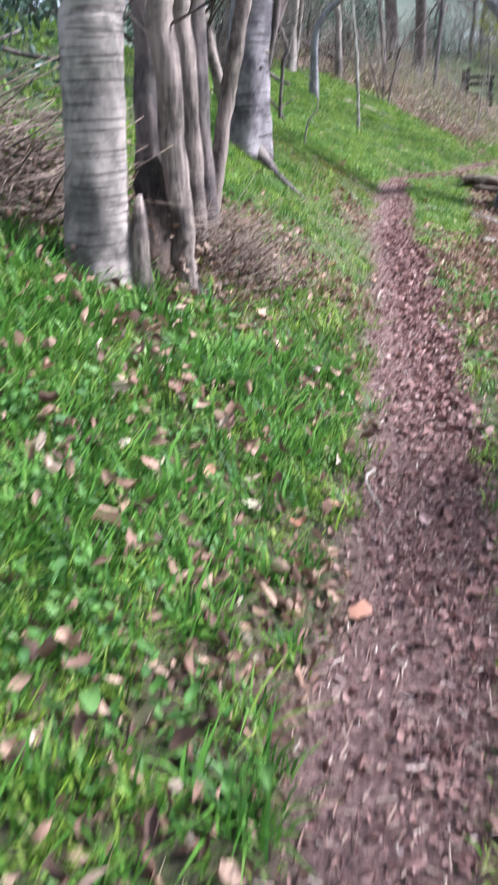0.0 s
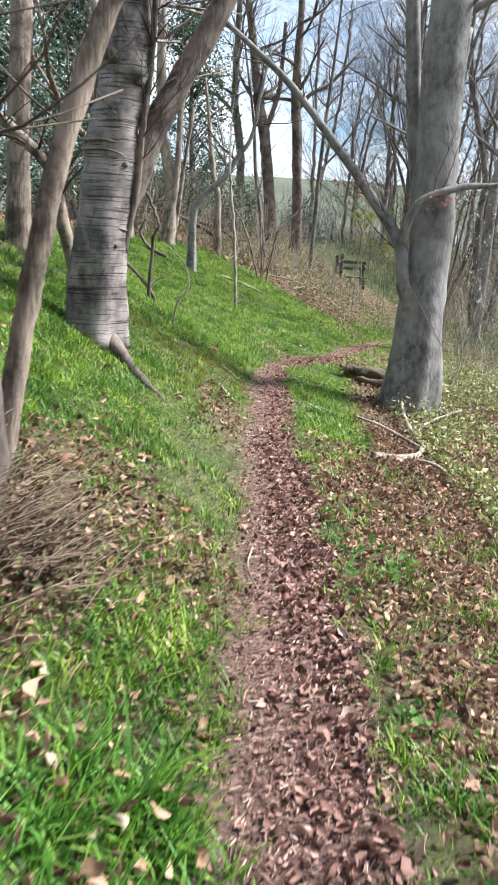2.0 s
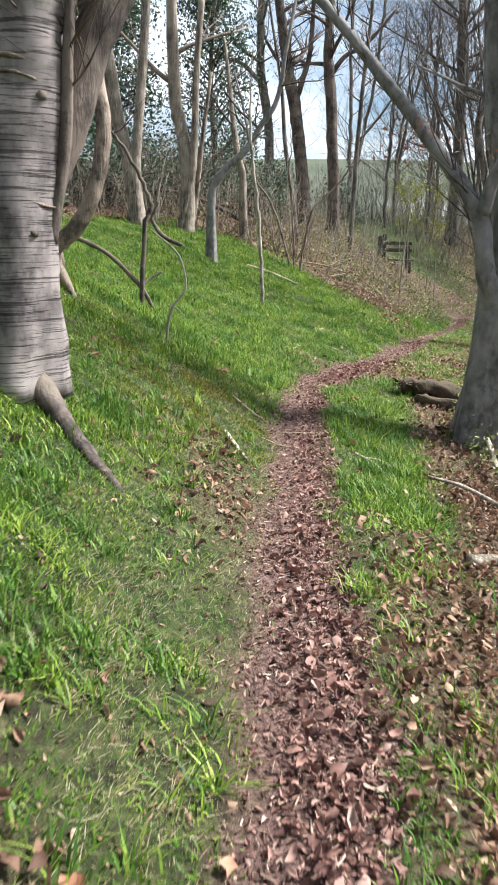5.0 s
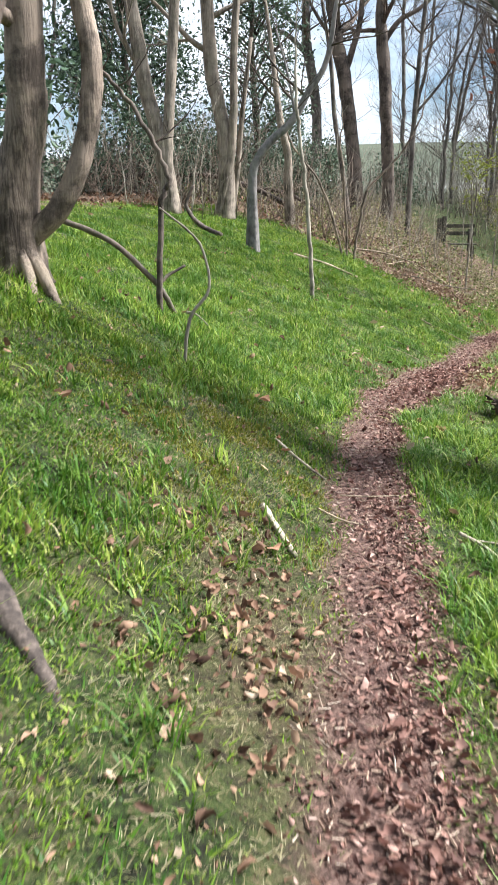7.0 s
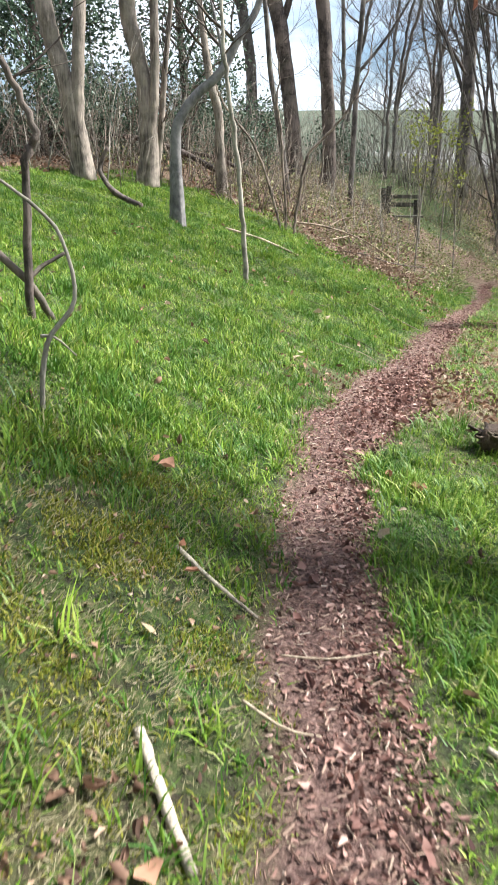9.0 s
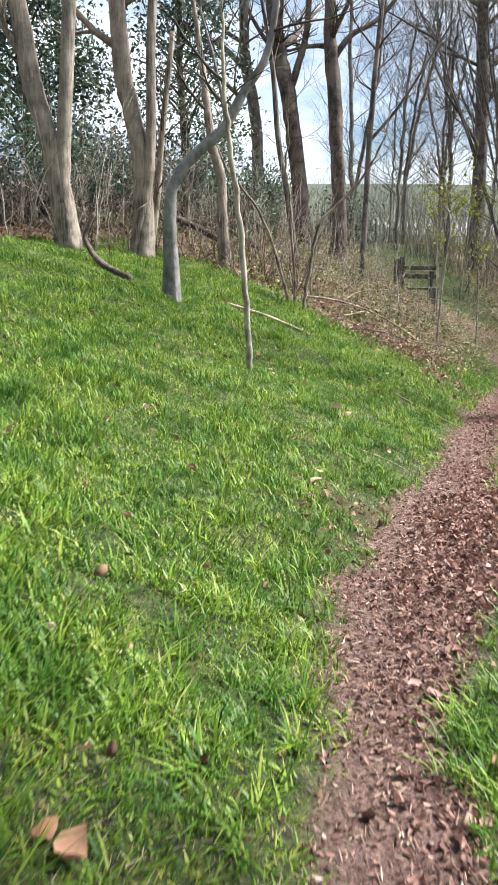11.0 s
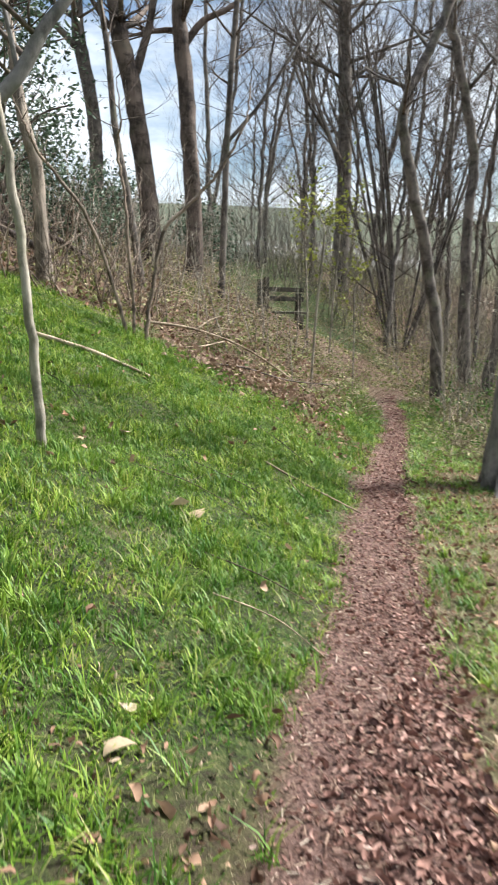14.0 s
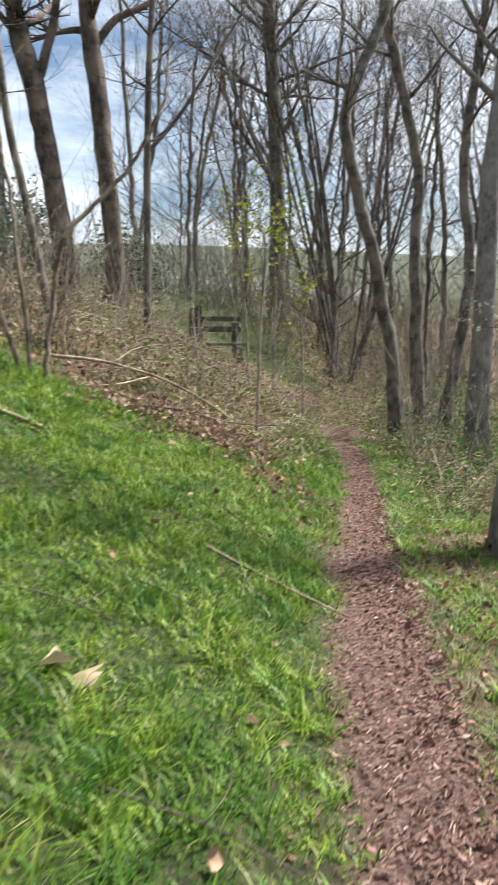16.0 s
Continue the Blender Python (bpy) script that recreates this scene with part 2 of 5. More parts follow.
def smooth_curve(y, ys, vs):
    """Piecewise linear, averaged over a short stretch so that it has no corners."""
    return sum(w * np.interp(y + o, ys, vs) for o, w in ((-0.8, 0.15), (-0.4, 0.22), (0.0, 0.26), (0.4, 0.22), (0.8, 0.15)))


def path_x(y):
    return smooth_curve(y, PATH_Y, PATH_X)


def path_half(y):
    return np.interp(y, [0, 6, 9, 12, 13.3, 14.6, 16.5, 20, 27], [0.27, 0.23, 0.20, 0.18, 0.40, 0.36, 0.27, 0.25, 0.17])


def side(x, y):
    """Metres to the right of the path's middle, square to it."""
    lean = (path_x(y + 0.5) - path_x(y - 0.5))
    return (x - path_x(y)) / np.sqrt(1 + lean * lean)


def ground_z(x, y):
    d = side(x, y)
    h = path_half(y)
    z = smooth_curve(y, RISE_Y, RISE_Z)
    left = np.maximum(-d - h, 0.0)
    k = smooth_curve(y, SLOPE_Y, SLOPE_K)
    z = z + k * 8.0 * np.tanh(left / 8.0) * np.minimum(1.0, 0.6 + left)
    z = 2.2 - np.log1p(np.exp(4.0 * (2.2 - z))) / 4.0
    right = np.maximum(d - h, 0.0)
    z = z - 0.19 * 6.0 * np.tanh(right / 6.0)
    return z


def ramp01(v, a, b):
    s = np.clip((v - a) / (b - a), 0.0, 1.0)
    return s * s * (3 - 2 * s)


WAVES = [(0.37, 0.21, 1.3, 0.05), (-0.23, 0.61, 0.4, 0.035), (1.7, 0.9, 2.2, 0.018), (-1.3, 2.1, 0.9, 0.016), (3.9, -2.7, 0.2, 0.009), (2.9, 4.6, 1.9, 0.008), (7.3, 5.1, 0.6, 0.005), (-6.1, 8.3, 2.7, 0.005)]


def wavy(x, y, step=1.0, turn=0.0):
    """Uneven but steady values between about -1 and 1, for patches."""
    x, y = x / step + turn * 3.1, y / step - turn * 1.7
    return (np.sin(1.9 * x + 1.1 * np.sin(1.3 * y + turn)) + np.sin(2.3 * y + 1.4 * np.sin(1.7 * x - turn)) + np.sin(1.1 * (x + y) + 2.0 * np.sin(0.9 * (x - y)))) / 3.0


def land_z(x, y):
    x, y = np.asarray(x, float), np.asarray(y, float)
    off = np.abs(side(x, y)) - path_half(y)
    rough = sum(a * np.sin(i * x + j * y + p) for i, j, p, a in WAVES) * (0.25 + 0.75 * ramp01(off, 0.0, 0.6))
    near = ground_z(x, np.clip(y, -8, 46)) + rough - 0.03 * (1 - ramp01(np.abs(off + 0.12), 0.0, 0.25)) * 0.5
    far = 1.9 + 0.098 * np.clip(y - 45.0, -25.0, 170.0) + 5.5 * ramp01(y, 200, 330) + 1.2 * np.sin(x / 37.0) * ramp01(y, 60, 150) - 0.02 * np.maximum(np.abs(x - 40) - 120, 0)
    k = ramp01(y, 34.0, 50.0)
    return near * (1 - k) + far * k


def path_mask(x, y):
    d = np.abs(side(x, y)) + 0.05 * wavy(x, y, 0.35) + 0.03 * wavy(x, y, 0.12, 2.0)
    return (1 - ramp01(d, path_half(y) - 0.07, path_half(y) + 0.10)) * (1 - ramp01(y, 26.5, 28.5))


def blob(x, y, cx, cy, rx, ry):
    return np.exp(-(((x - cx) / rx) ** 2 + ((y - cy) / ry) ** 2))


def litter_mask(x, y):
    d = side(x, y)
    m = 0.75 * ramp01(d, 0.15, 0.5) * (1 - ramp01(y, 7.6, 8.6)) * ramp01(y, 2.6, 4.2)
    m = np.maximum(m, 0.75 * blob(x, y, 0.2, 5.1, 0.6, 0.85))
    m = np.maximum(m, 0.6 * ramp01(d, 0.15, 0.5) * ramp01(y, 12.6, 13.6) * (1 - ramp01(y, 20.5, 22.0)))
    m = np.maximum(m, 0.5 * blob(x, y, -0.15, 1.5, 0.8, 0.9))
    m = np.maximum(m, 0.6 * blob(x, y, -0.45, 4.2, 0.6, 1.2))
    m = np.maximum(m, 1.0 * blob(x, y, 3.5, 13.9, 0.75, 1.0))
    m = np.maximum(m, 0.6 * blob(x, y, 1.1, 8.5, 0.3, 0.55))
    m = np.maximum(m, 0.9 * blob(x, y, 5.9, 21.3, 0.8, 0.7))
    m = np.maximum(m, 0.9 * ramp01(d, 0.85, 1.2) * ramp01(y, 6.0, 7.0))
    m = np.maximum(m, 0.9 * ramp01(-d, 0.5, 1.4) * ramp01(y, 21.4 + 0.35 * (7.0 - x), 22.4 + 0.35 * (7.0 - x)) )
    m = np.maximum(m, 0.85 * ramp01(-d, 5.8, 7.4))
    m = np.maximum(m, 0.8 * ramp01(d, 1.0, 1.8) * ramp01(y, 18.0, 20.0))
    m = np.maximum(m, 0.95 * ramp01(y, 26.0, 28.0))
    m = m * (1 - ramp01(y, 31.0, 31.6) * ramp01(x, 6.5, 7.5) * (1 - ramp01(x, 11.5, 13.0)))
    return np.clip(m + 0.22 * wavy(x, y, 0.5, 1.0) * (m > 0.05), 0, 1)


def axis(*runs):
    out = []
    for a, b, step in runs:
        out += list(np.arange(a, b, step))
    return np.array(out)


gx = axis((-700, -100, 60), (-100, -20, 8), (-20, -4, 0.6), (-4, 8, 0.10), (8, 16, 0.22), (16, 40, 1.0), (40, 120, 8), (120, 760, 60))
gy = axis((-300, -30, 30), (-30, -3, 1.5), (-3, 20, 0.10), (20, 32, 0.18), (32, 56, 0.8), (56, 140, 5), (140, 420, 20), (420, 900, 80))
X, Y = np.meshgrid(gx, gy)
Z = land_z(X, Y)
nx, ny = len(gx), len(gy)


def raw_mesh(name, verts, loops, starts, mat, smooth=False):
    """A mesh from flat arrays: vertex rows, corner indices, and the first corner of each face."""
    me = bpy.data.meshes.new(name)
    me.vertices.add(len(verts))
    me.vertices.foreach_set("co", np.ascontiguousarray(verts, dtype=np.float32).ravel())
    me.loops.add(len(loops))
    me.loops.foreach_set("vertex_index", np.ascontiguousarray(loops, dtype=np.int32).ravel())
    me.polygons.add(len(starts))
    me.polygons.foreach_set("loop_start", np.ascontiguousarray(starts, dtype=np.int32))
    if smooth:
        me.polygons.foreach_set("use_smooth", np.ones(len(starts), dtype=bool))
    me.update(calc_edges=True)
    me.materials.append(mat)
    return me


idx = np.arange(nx * ny).reshape(ny, nx)
quads = np.stack([idx[:-1, :-1], idx[:-1, 1:], idx[1:, 1:], idx[1:, :-1]], axis=-1).reshape(-1, 4)
me = raw_mesh("ground", np.stack([X.ravel(), Y.ravel(), Z.ravel()], 1), quads.ravel(), np.arange(len(quads)) * 4, ground_mat, True)
near_k = (1 - ramp01(Y, 34 + 9 * ramp01(X, 11, 12.5), 44 + 4 * ramp01(X, 11, 12.5))) * (1 - ramp01(np.abs(X), 30, 60))
for key, val in (("path", path_mask(X, Y) * (Y < 36)), ("litter", litter_mask(X, Y) * near_k), ("far", ramp01(Y, 44, 52)), ("bare", ramp01(Y, 46, 50) * (1 - ramp01(Y, 60, 64)) * ramp01(X, 15, 16.5) * (1 - ramp01(X, 22, 25)))):
    a = me.attributes.new(key, "FLOAT", "POINT")
    a.data.foreach_set("value", np.ascontiguousarray(val, dtype=np.float32).ravel())
ground = tagged(new("ground", me), "woodland bank of grass, leaf litter and a trodden earth path", "ground", kind="structure")


def zl(x, y):
    return float(land_z(x, y))


# ---- growing things ----
rng = np.random.default_rng(7)
rnd = random.Random(11)


def tube(verts, faces, pts, radii, sides=8, lobes=0.0, seed=0.0, knots=0.0):
    """Adds a round limb along pts; lobes swells its foot into roots."""
    pts = [Vector(p) for p in pts]
    base = len(verts)
    ref = Vector((0.3, 1.0, 0.1)).normalized()
    n = len(pts)
    for i, p in enumerate(pts):
        d = (pts[min(i + 1, n - 1)] - pts[max(i - 1, 0)]).normalized()
        u = d.cross(ref)
        if u.length < 0.05:
            u = d.cross(Vector((1, 0, 0)))
        u.normalize()
        v = d.cross(u)
        foot = lobes * max(0.0, 1 - i / max(1.0, n * 0.30)) ** 2
        for s in range(sides):
            a = 2 * math.pi * s / sides
            r = radii[i] * (1 + foot * (0.55 + 0.45 * math.cos(5 * a + seed)) + 0.04 * math.sin(3 * a + i * 0.7 + seed) + knots * noise.noise(Vector((math.cos(a) * 1.3, math.sin(a) * 1.3, i * 0.8 + seed))))
            verts.append(p + u * (math.cos(a) * r) + v * (math.sin(a) * r))
    for i in range(n - 1):
        for s in range(sides):
            a, b = base + i * sides + s, base + i * sides + (s + 1) % sides
            faces.append((a, b, b + sides, a + sides))
    faces.append(tuple(base + s for s in reversed(range(sides))))
    faces.append(tuple(base + (n - 1) * sides + s for s in range(sides)))


def bend(pts, steps, wob=0.0, seed=0):
    """A smooth line through a few points, with a little unevenness."""
    pts = [Vector(p) for p in pts]
    r, out = random.Random(seed), []
    for i in range(len(pts) - 1):
        p0, p1, p2, p3 = pts[max(i - 1, 0)], pts[i], pts[i + 1], pts[min(i + 2, len(pts) - 1)]
        for s in range(steps):
            t = s / steps
            q = 0.5 * ((2 * p1) + (p2 - p0) * t + (2 * p0 - 5 * p1 + 4 * p2 - p3) * t * t + (3 * p1 - p0 - 3 * p2 + p3) * t * t * t)
            out.append(q + Vector((r.uniform(-wob, wob), r.uniform(-wob, wob), 0)))
    return out + [pts[-1]]


def mesh_of(name, verts, faces, mat, smooth=True):
    me = bpy.data.meshes.new(name)
    me.from_pydata([tuple(v) for v in verts], [], faces)
    if smooth:
        me.polygons.foreach_set("use_smooth", [True] * len(me.polygons))
    me.materials.append(mat)
    me.update()
    return me


def part(name, verts, faces, mat, parent, label="", smooth=True):
    ob = new(name, mesh_of(name, verts, faces, mat, smooth))
    if parent:
        ob.parent = parent
    return tagged(ob, label)


def thing(name, at, label, category, group=""):
    e = new(name)
    e.empty_display_size = 0.2
    e.location = at
    return tagged(e, label, category, group)


def local(points, at):
    return [Vector(p) - Vector(at) for p in points]


def sprout(verts, faces, start, way, length, r, depth, rr, droop=0.0, sides=5):
    """A wandering branch with its own smaller ones."""
    n = 5 if depth > 0 else 2
    p, d, pts, rad = Vector(start), Vector(way).normalized(), [], []
    for i in range(n + 1):
        pts.append(p.copy())
        rad.append(max(r * (1 - 0.75 * i / n), 0.0022))
        d = (d + Vector((rr.uniform(-1, 1), rr.uniform(-1, 1), rr.uniform(-1, 1) + 0.25 - droop)) * 0.22).normalized()
        p = p + d * (length / n)
    tube(verts, faces, pts, rad, max(3, sides))
    if depth <= 0:
        return
    for k in range(rr.randint(4, 6)):
        i = rr.randint(1, n)
        dd = (pts[i] - pts[i - 1]).normalized()
        out = Vector((rr.uniform(-1, 1), rr.uniform(-1, 1), rr.uniform(-0.35, 1.0))).normalized()
        sprout(verts, faces, pts[i - 1].lerp(pts[i], rr.random()), dd * 0.75 + out * 0.8, length * rr.uniform(0.35, 0.62), rad[i] * 0.62, depth - 1, rr, droop, sides - 1)


def tree(name, line, r0, r1, mat, label, limbs=(), crown=7, crown_from=0.55, reach=2.2, depth=2, group="", lobes=0.5, seed=1, up=4.0, name_sub="trunk", sides=14, thick=0.45, wob=0.0, knots=0.10, bsides=6, rise=(0.2, 1.0)):
    """A bare tree: a trunk through the points of line, carried on upward, its own limbs, and a crown of twigs."""
    rr = random.Random(seed)
    foot = Vector(line[0])
    foot.z = zl(foot.x, foot.y) - 0.06
    pts = [foot] + [Vector(p) for p in line[1:]]
    d = (pts[-1] - pts[-2]).normalized()
    d = (d + Vector((0, 0, 0.7))).normalized()
    if up:
        pts.append(pts[-1] + d * up * 0.5 + Vector((rr.uniform(-0.2, 0.2), rr.uniform(-0.2, 0.2), 0)))
        pts.append(pts[-1] + (d + Vector((rr.uniform(-0.2, 0.2), rr.uniform(-0.2, 0.2), 0.3))).normalized() * up * 0.5)
    e = thing(name, foot, label, "tree", group)
    path = bend(pts, 7, max(r0 * 0.03, wob), seed)
    n = len(path)
    rad = [r0 + (r1 - r0) * (i / (n - 1)) for i in range(n)]
    if up:
        rad = [r * (1 - 0.55 * max(0, i / (n - 1) - 0.6) / 0.4) for i, r in enumerate(rad)]
    v, f = [], []
    tube(v, f, local(path, foot), rad, sides, lobes, seed, knots)
    part(name_sub, v, f, mat, e)
    for pl, ra, rb, *own in limbs:
        v, f = [], []
        lp = bend(pl, 6, ra * 0.06, seed + 3)
        m = len(lp)
        tube(v, f, local(lp, foot), [ra + (rb - ra) * i / (m - 1) for i in range(m)], 9)
        limb = part("limb", v, f, own[0] if own else mat, e)
        if lp[-1].z < lp[0].z or rb > 0.06:
            continue
        v, f = [], []
        for i in range(m // 3, m):
            for _ in range(2):
                if rr.random() < 0.5:
                    w = (lp[i] - lp[i - 1]).normalized() + Vector((rr.uniform(-1, 1), rr.uniform(-1, 1), rr.uniform(-0.5, 0.9)))
                    sprout(v, f, lp[i] - foot, w, rr.uniform(0.3, 0.9) * min(1.0, reach), max(0.004, rb * 0.35), 1, rr, 0.0, 4)
        if v:
            part("twig_spray", v, f, twig_mat, limb)
    for k in range(crown):
        i = int(n * (crown_from + (1 - crown_from) * (k + rr.random()) / crown))
        i = min(max(i, 1), n - 1)
        a = rr.uniform(0, 2 * math.pi)
        v, f = [], []
        sprout(v, f, path[i] - foot, (math.cos(a), math.sin(a), rr.uniform(*rise)), reach * rr.uniform(0.7, 1.2), max(rad[i] * thick, 0.006), depth, rr, 0.0, bsides)
        part("branch", v, f, mat if r0 > 0.1 else twig_mat, e)
    return e


def leaves_mesh(name, pos, size, mat, up=0.2, gen=rng, fold=0.25, narrow=0.45, fine=False):
    """Many small folded leaves, two halves each side of the midrib; fine ones have a curled, uneven edge."""
    n = len(pos)
    pos = np.asarray(pos, float)
    nor = gen.normal(size=(n, 3))
    nor[:, 2] += up
    nor /= np.linalg.norm(nor, axis=1)[:, None]
    t = gen.normal(size=(n, 3))
    t -= nor * np.sum(t * nor, axis=1)[:, None]
    t /= np.linalg.norm(t, axis=1)[:, None]
    b = np.cross(nor, t)
    L = np.asarray(size)[:, None] * np.ones((n, 1))
    W = L * narrow * gen.uniform(0.65, 1.25, (n, 1))
    H = L * fold * gen.uniform(-0.3, 1.0, (n, 1))
    C = L * 0.42 * gen.uniform(-0.6, 1.0, (n, 1))

    def at(a, w, h):
        j = gen.uniform(0.45, 1.5, (n, 1))
        return pos + t * L * (a + gen.uniform(-0.09, 0.09, (n, 1))) + b * W * (w * j + gen.uniform(-0.1, 0.1, (n, 1))) + nor * (h + L * gen.uniform(-0.05, 0.05, (n, 1)))

    base = (np.arange(n) * (11 if fine else 6))[:, None]
    if fine:
        rows = [at(-0.5, 0, C)]
        for a, w, k in ((-0.25, 0.38, 0.35), (0.05, 0.5, 0.0), (0.32, 0.34, 0.35)):
            rows += [at(a, w, H + C * k), at(a, 0, C * k * 0.5), at(a, -w, H + C * k)]
        rows.append(at(0.5, 0.05, C))
        v = np.stack(rows, axis=1)
        q = (base + np.array([[0, 2, 1, 0, 3, 2, 1, 2, 5, 4, 2, 3, 6, 5, 4, 5, 8, 7, 5, 6, 9, 8, 7, 8, 10, 8, 9, 10]])).reshape(-1)
        starts = (np.arange(n)[:, None] * 28 + np.array([[0, 3, 6, 10, 14, 18, 22, 25]])).reshape(-1)
        return raw_mesh(name, v.reshape(-1, 3), q, starts, mat)
    v = np.stack([at(-0.5, 0, C), at(-0.12, 0.5, H), at(0.25, 0.36, H), at(0.5, 0, C), at(0.25, -0.36, H), at(-0.12, -0.5, H)], axis=1)
    q = np.concatenate([base + np.array([[0, 1, 2, 3]]), base + np.array([[0, 3, 4, 5]])], axis=1).reshape(-1)
    return raw_mesh(name, v.reshape(-1, 3), q, np.arange(2 * n) * 4, mat)


# ---- trees by the start of the path ----
tree("birch_tree", [(-0.69, 3.38, 0.5), (-0.665, 3.4, 1.08), (-0.625, 3.41, 1.64), (-0.60, 3.42, 2.1)], 0.135, 0.11, bark_birch,
     "pale banded tree trunk leaning out of a leafy bank", crown=5, reach=1.4, lobes=0.45, seed=3, up=5.0)
tree("elder_stem", [(-0.35, 3.72, 0.45), (-0.35, 3.72, 1.13), (-0.37, 3.73, 1.76), (-0.36, 3.74, 2.25)], 0.062, 0.046, bark_elder,
     "slim furrowed brown stem in a clump of stems", crown=6, crown_from=0.3, reach=0.9, group="clump of furrowed stems", seed=5, up=3.5, thick=0.13, depth=1, knots=0.16, wob=0.010)
tree("elder_stem", [(-0.31, 4.4, 0.5), (-0.32, 4.4, 1.18), (-0.34, 4.4, 1.93), (-0.33, 4.42, 2.4)], 0.054, 0.042, bark_elder,
     "slim furrowed brown stem in a clump of stems", crown=6, crown_from=0.3, reach=0.9, group="clump of furrowed stems", seed=6, up=3.5, thick=0.13, depth=1, knots=0.16, wob=0.010)
tree("elder_stem", [(-0.28, 4.8, 0.5), (-0.29, 4.82, 1.2), (-0.29, 4.84, 1.84), (-0.31, 4.85, 2.5)], 0.062, 0.05, bark_brown,
     "dark furrowed stem in a clump of stems", crown=5, crown_from=0.3, reach=1.0, group="clump of furrowed stems", seed=8, up=3.5, thick=0.13, depth=1, knots=0.16, wob=0.010)
tree("elder_stem", [(-0.55, 4.3, 0.5), (-0.53, 4.32, 1.3), (-0.50, 4.34, 2.0), (-0.5, 4.35, 2.6)], 0.075, 0.06, bark_brown,
     "thick dark furrowed stem in a clump of stems", crown=5, crown_from=0.3, reach=1.0, group="clump of furrowed stems", seed=9, up=3.5, thick=0.13, depth=1, knots=0.16, wob=0.010)
tree("leaning_tree", [(-0.32, 5.0, 0.5), (-0.25, 5.0, 0.77), (-0.14, 5.0, 1.34), (0.0, 5.0, 1.94), (0.18, 5.0, 2.46), (0.34, 5.0, 2.8)], 0.052, 0.036, bark_elder,
     "grey-brown tree trunk leaning over the bank", crown=6, crown_from=0.45, reach=1.3, seed=12, up=4.0, thick=0.13, depth=1, knots=0.3)

# ---- the big beeches ----
ringed_beech = tree("beech_tree", [(-0.07, 8.55, 0.74), (-0.02, 8.55, 1.52), (0.07, 8.55, 2.26), (0.16, 8.55, 2.8), (0.23, 8.56, 3.3)], 0.225, 0.20, bark_beech,
     "large grey beech with ringed bark on the grassy bank",
     limbs=[([(0.12, 8.62, 1.75), (0.27, 8.65, 2.12), (0.46, 8.7, 2.6), (0.72, 8.75, 3.07), (1.0, 8.8, 3.6), (1.5, 8.9, 4.8)], 0.125, 0.09, bark_brown),
            ([(0.18, 8.5, 1.5), (0.28, 8.5, 2.0), (0.33, 8.46, 2.5), (0.40, 8.42, 3.1), (0.42, 8.4, 3.8)], 0.035, 0.022, bark_brown),
            ([(0.0, 8.52, zl(0.0, 8.45) + 0.16), (0.14, 8.36, zl(0.14, 8.36) + 0.06), (0.28, 8.2, zl(0.28, 8.2) + 0.015), (0.43, 8.0, zl(0.43, 8.0) + 0.005), (0.58, 7.8, zl(0.58, 7.8) - 0.02)], 0.085, 0.018, bark_brown)],
     crown=6, reach=2.4, thick=0.3, lobes=0.45, seed=21, up=6.0, sides=20)
at = ringed_beech.location
for z, cx, r, thick in ((2.36, 0.055, 0.212, 0.011), (2.29, 0.05, 0.213, 0.008), (1.72, 0.01, 0.218, 0.007)):
    v, f = [], []
    tube(v, f, [(cx + math.cos(a) * r - at.x, 8.55 + math.sin(a) * r - at.y, z + 0.012 * math.sin(3 * a) - 0.03 * math.cos(a) - at.z) for a in [radians(k) for k in range(150, 400, 10)]], [thick] * 25, 6, 0.0, z, 0.5)
    part("bark_scar", v, f, bark_elder, ringed_beech, "raised ring of old bark")
for x, y, z, r in ((0.08, 8.36, 3.0, 0.06), (0.19, 8.39, 2.2, 0.025), (-0.08, 8.36, 1.25, 0.02), (0.12, 8.36, 1.55, 0.018)):
    v, f = [], []
    tube(v, f, [(x - at.x, y - at.y + 0.05, z - at.z), (x - at.x, y - at.y, z - at.z), (x - at.x, y - at.y - 0.02, z - at.z), (x - at.x, y - at.y - 0.025, z - at.z)], [r * 1.3, r * 1.1, r * 0.8, r * 0.3], 10, 0.0, z, 0.3)
    part("knot", v, f, bark_brown, ringed_beech, "dark knot in the bark")
low_beech = tree("beech_tree", [(3.70, 10.8, -0.25), (3.74, 10.8, 0.76), (3.79, 10.8, 2.05), (3.74, 10.8, 3.25), (3.76, 10.8, 4.4)], 0.27, 0.22, bark_grey,
     "large smooth grey beech beside the path with a forked low limb",
     limbs=[([(3.76, 10.9, 0.25), (3.58, 10.74, 0.9), (3.44, 10.66, 1.3), (3.36, 10.75, 1.76), (3.03, 11.1, 2.33), (2.63, 11.3, 2.86), (2.12, 11.6, 3.51), (1.59, 11.8, 3.99), (0.8, 12.0, 4.6)], 0.10, 0.026),
            ([(3.34, 10.58, 1.72), (3.47, 10.45, 2.17), (3.96, 10.4, 2.37), (4.40, 10.35, 2.43), (5.1, 10.3, 2.8)], 0.06, 0.02),
            ([(3.80, 11.0, 1.7), (3.62, 11.2, 2.9), (3.50, 11.2, 3.8), (3.38, 11.2, 4.8)], 0.11, 0.08)],
     crown=4, reach=2.2, thick=0.25, lobes=0.8, seed=22, up=6.0, sides=20)
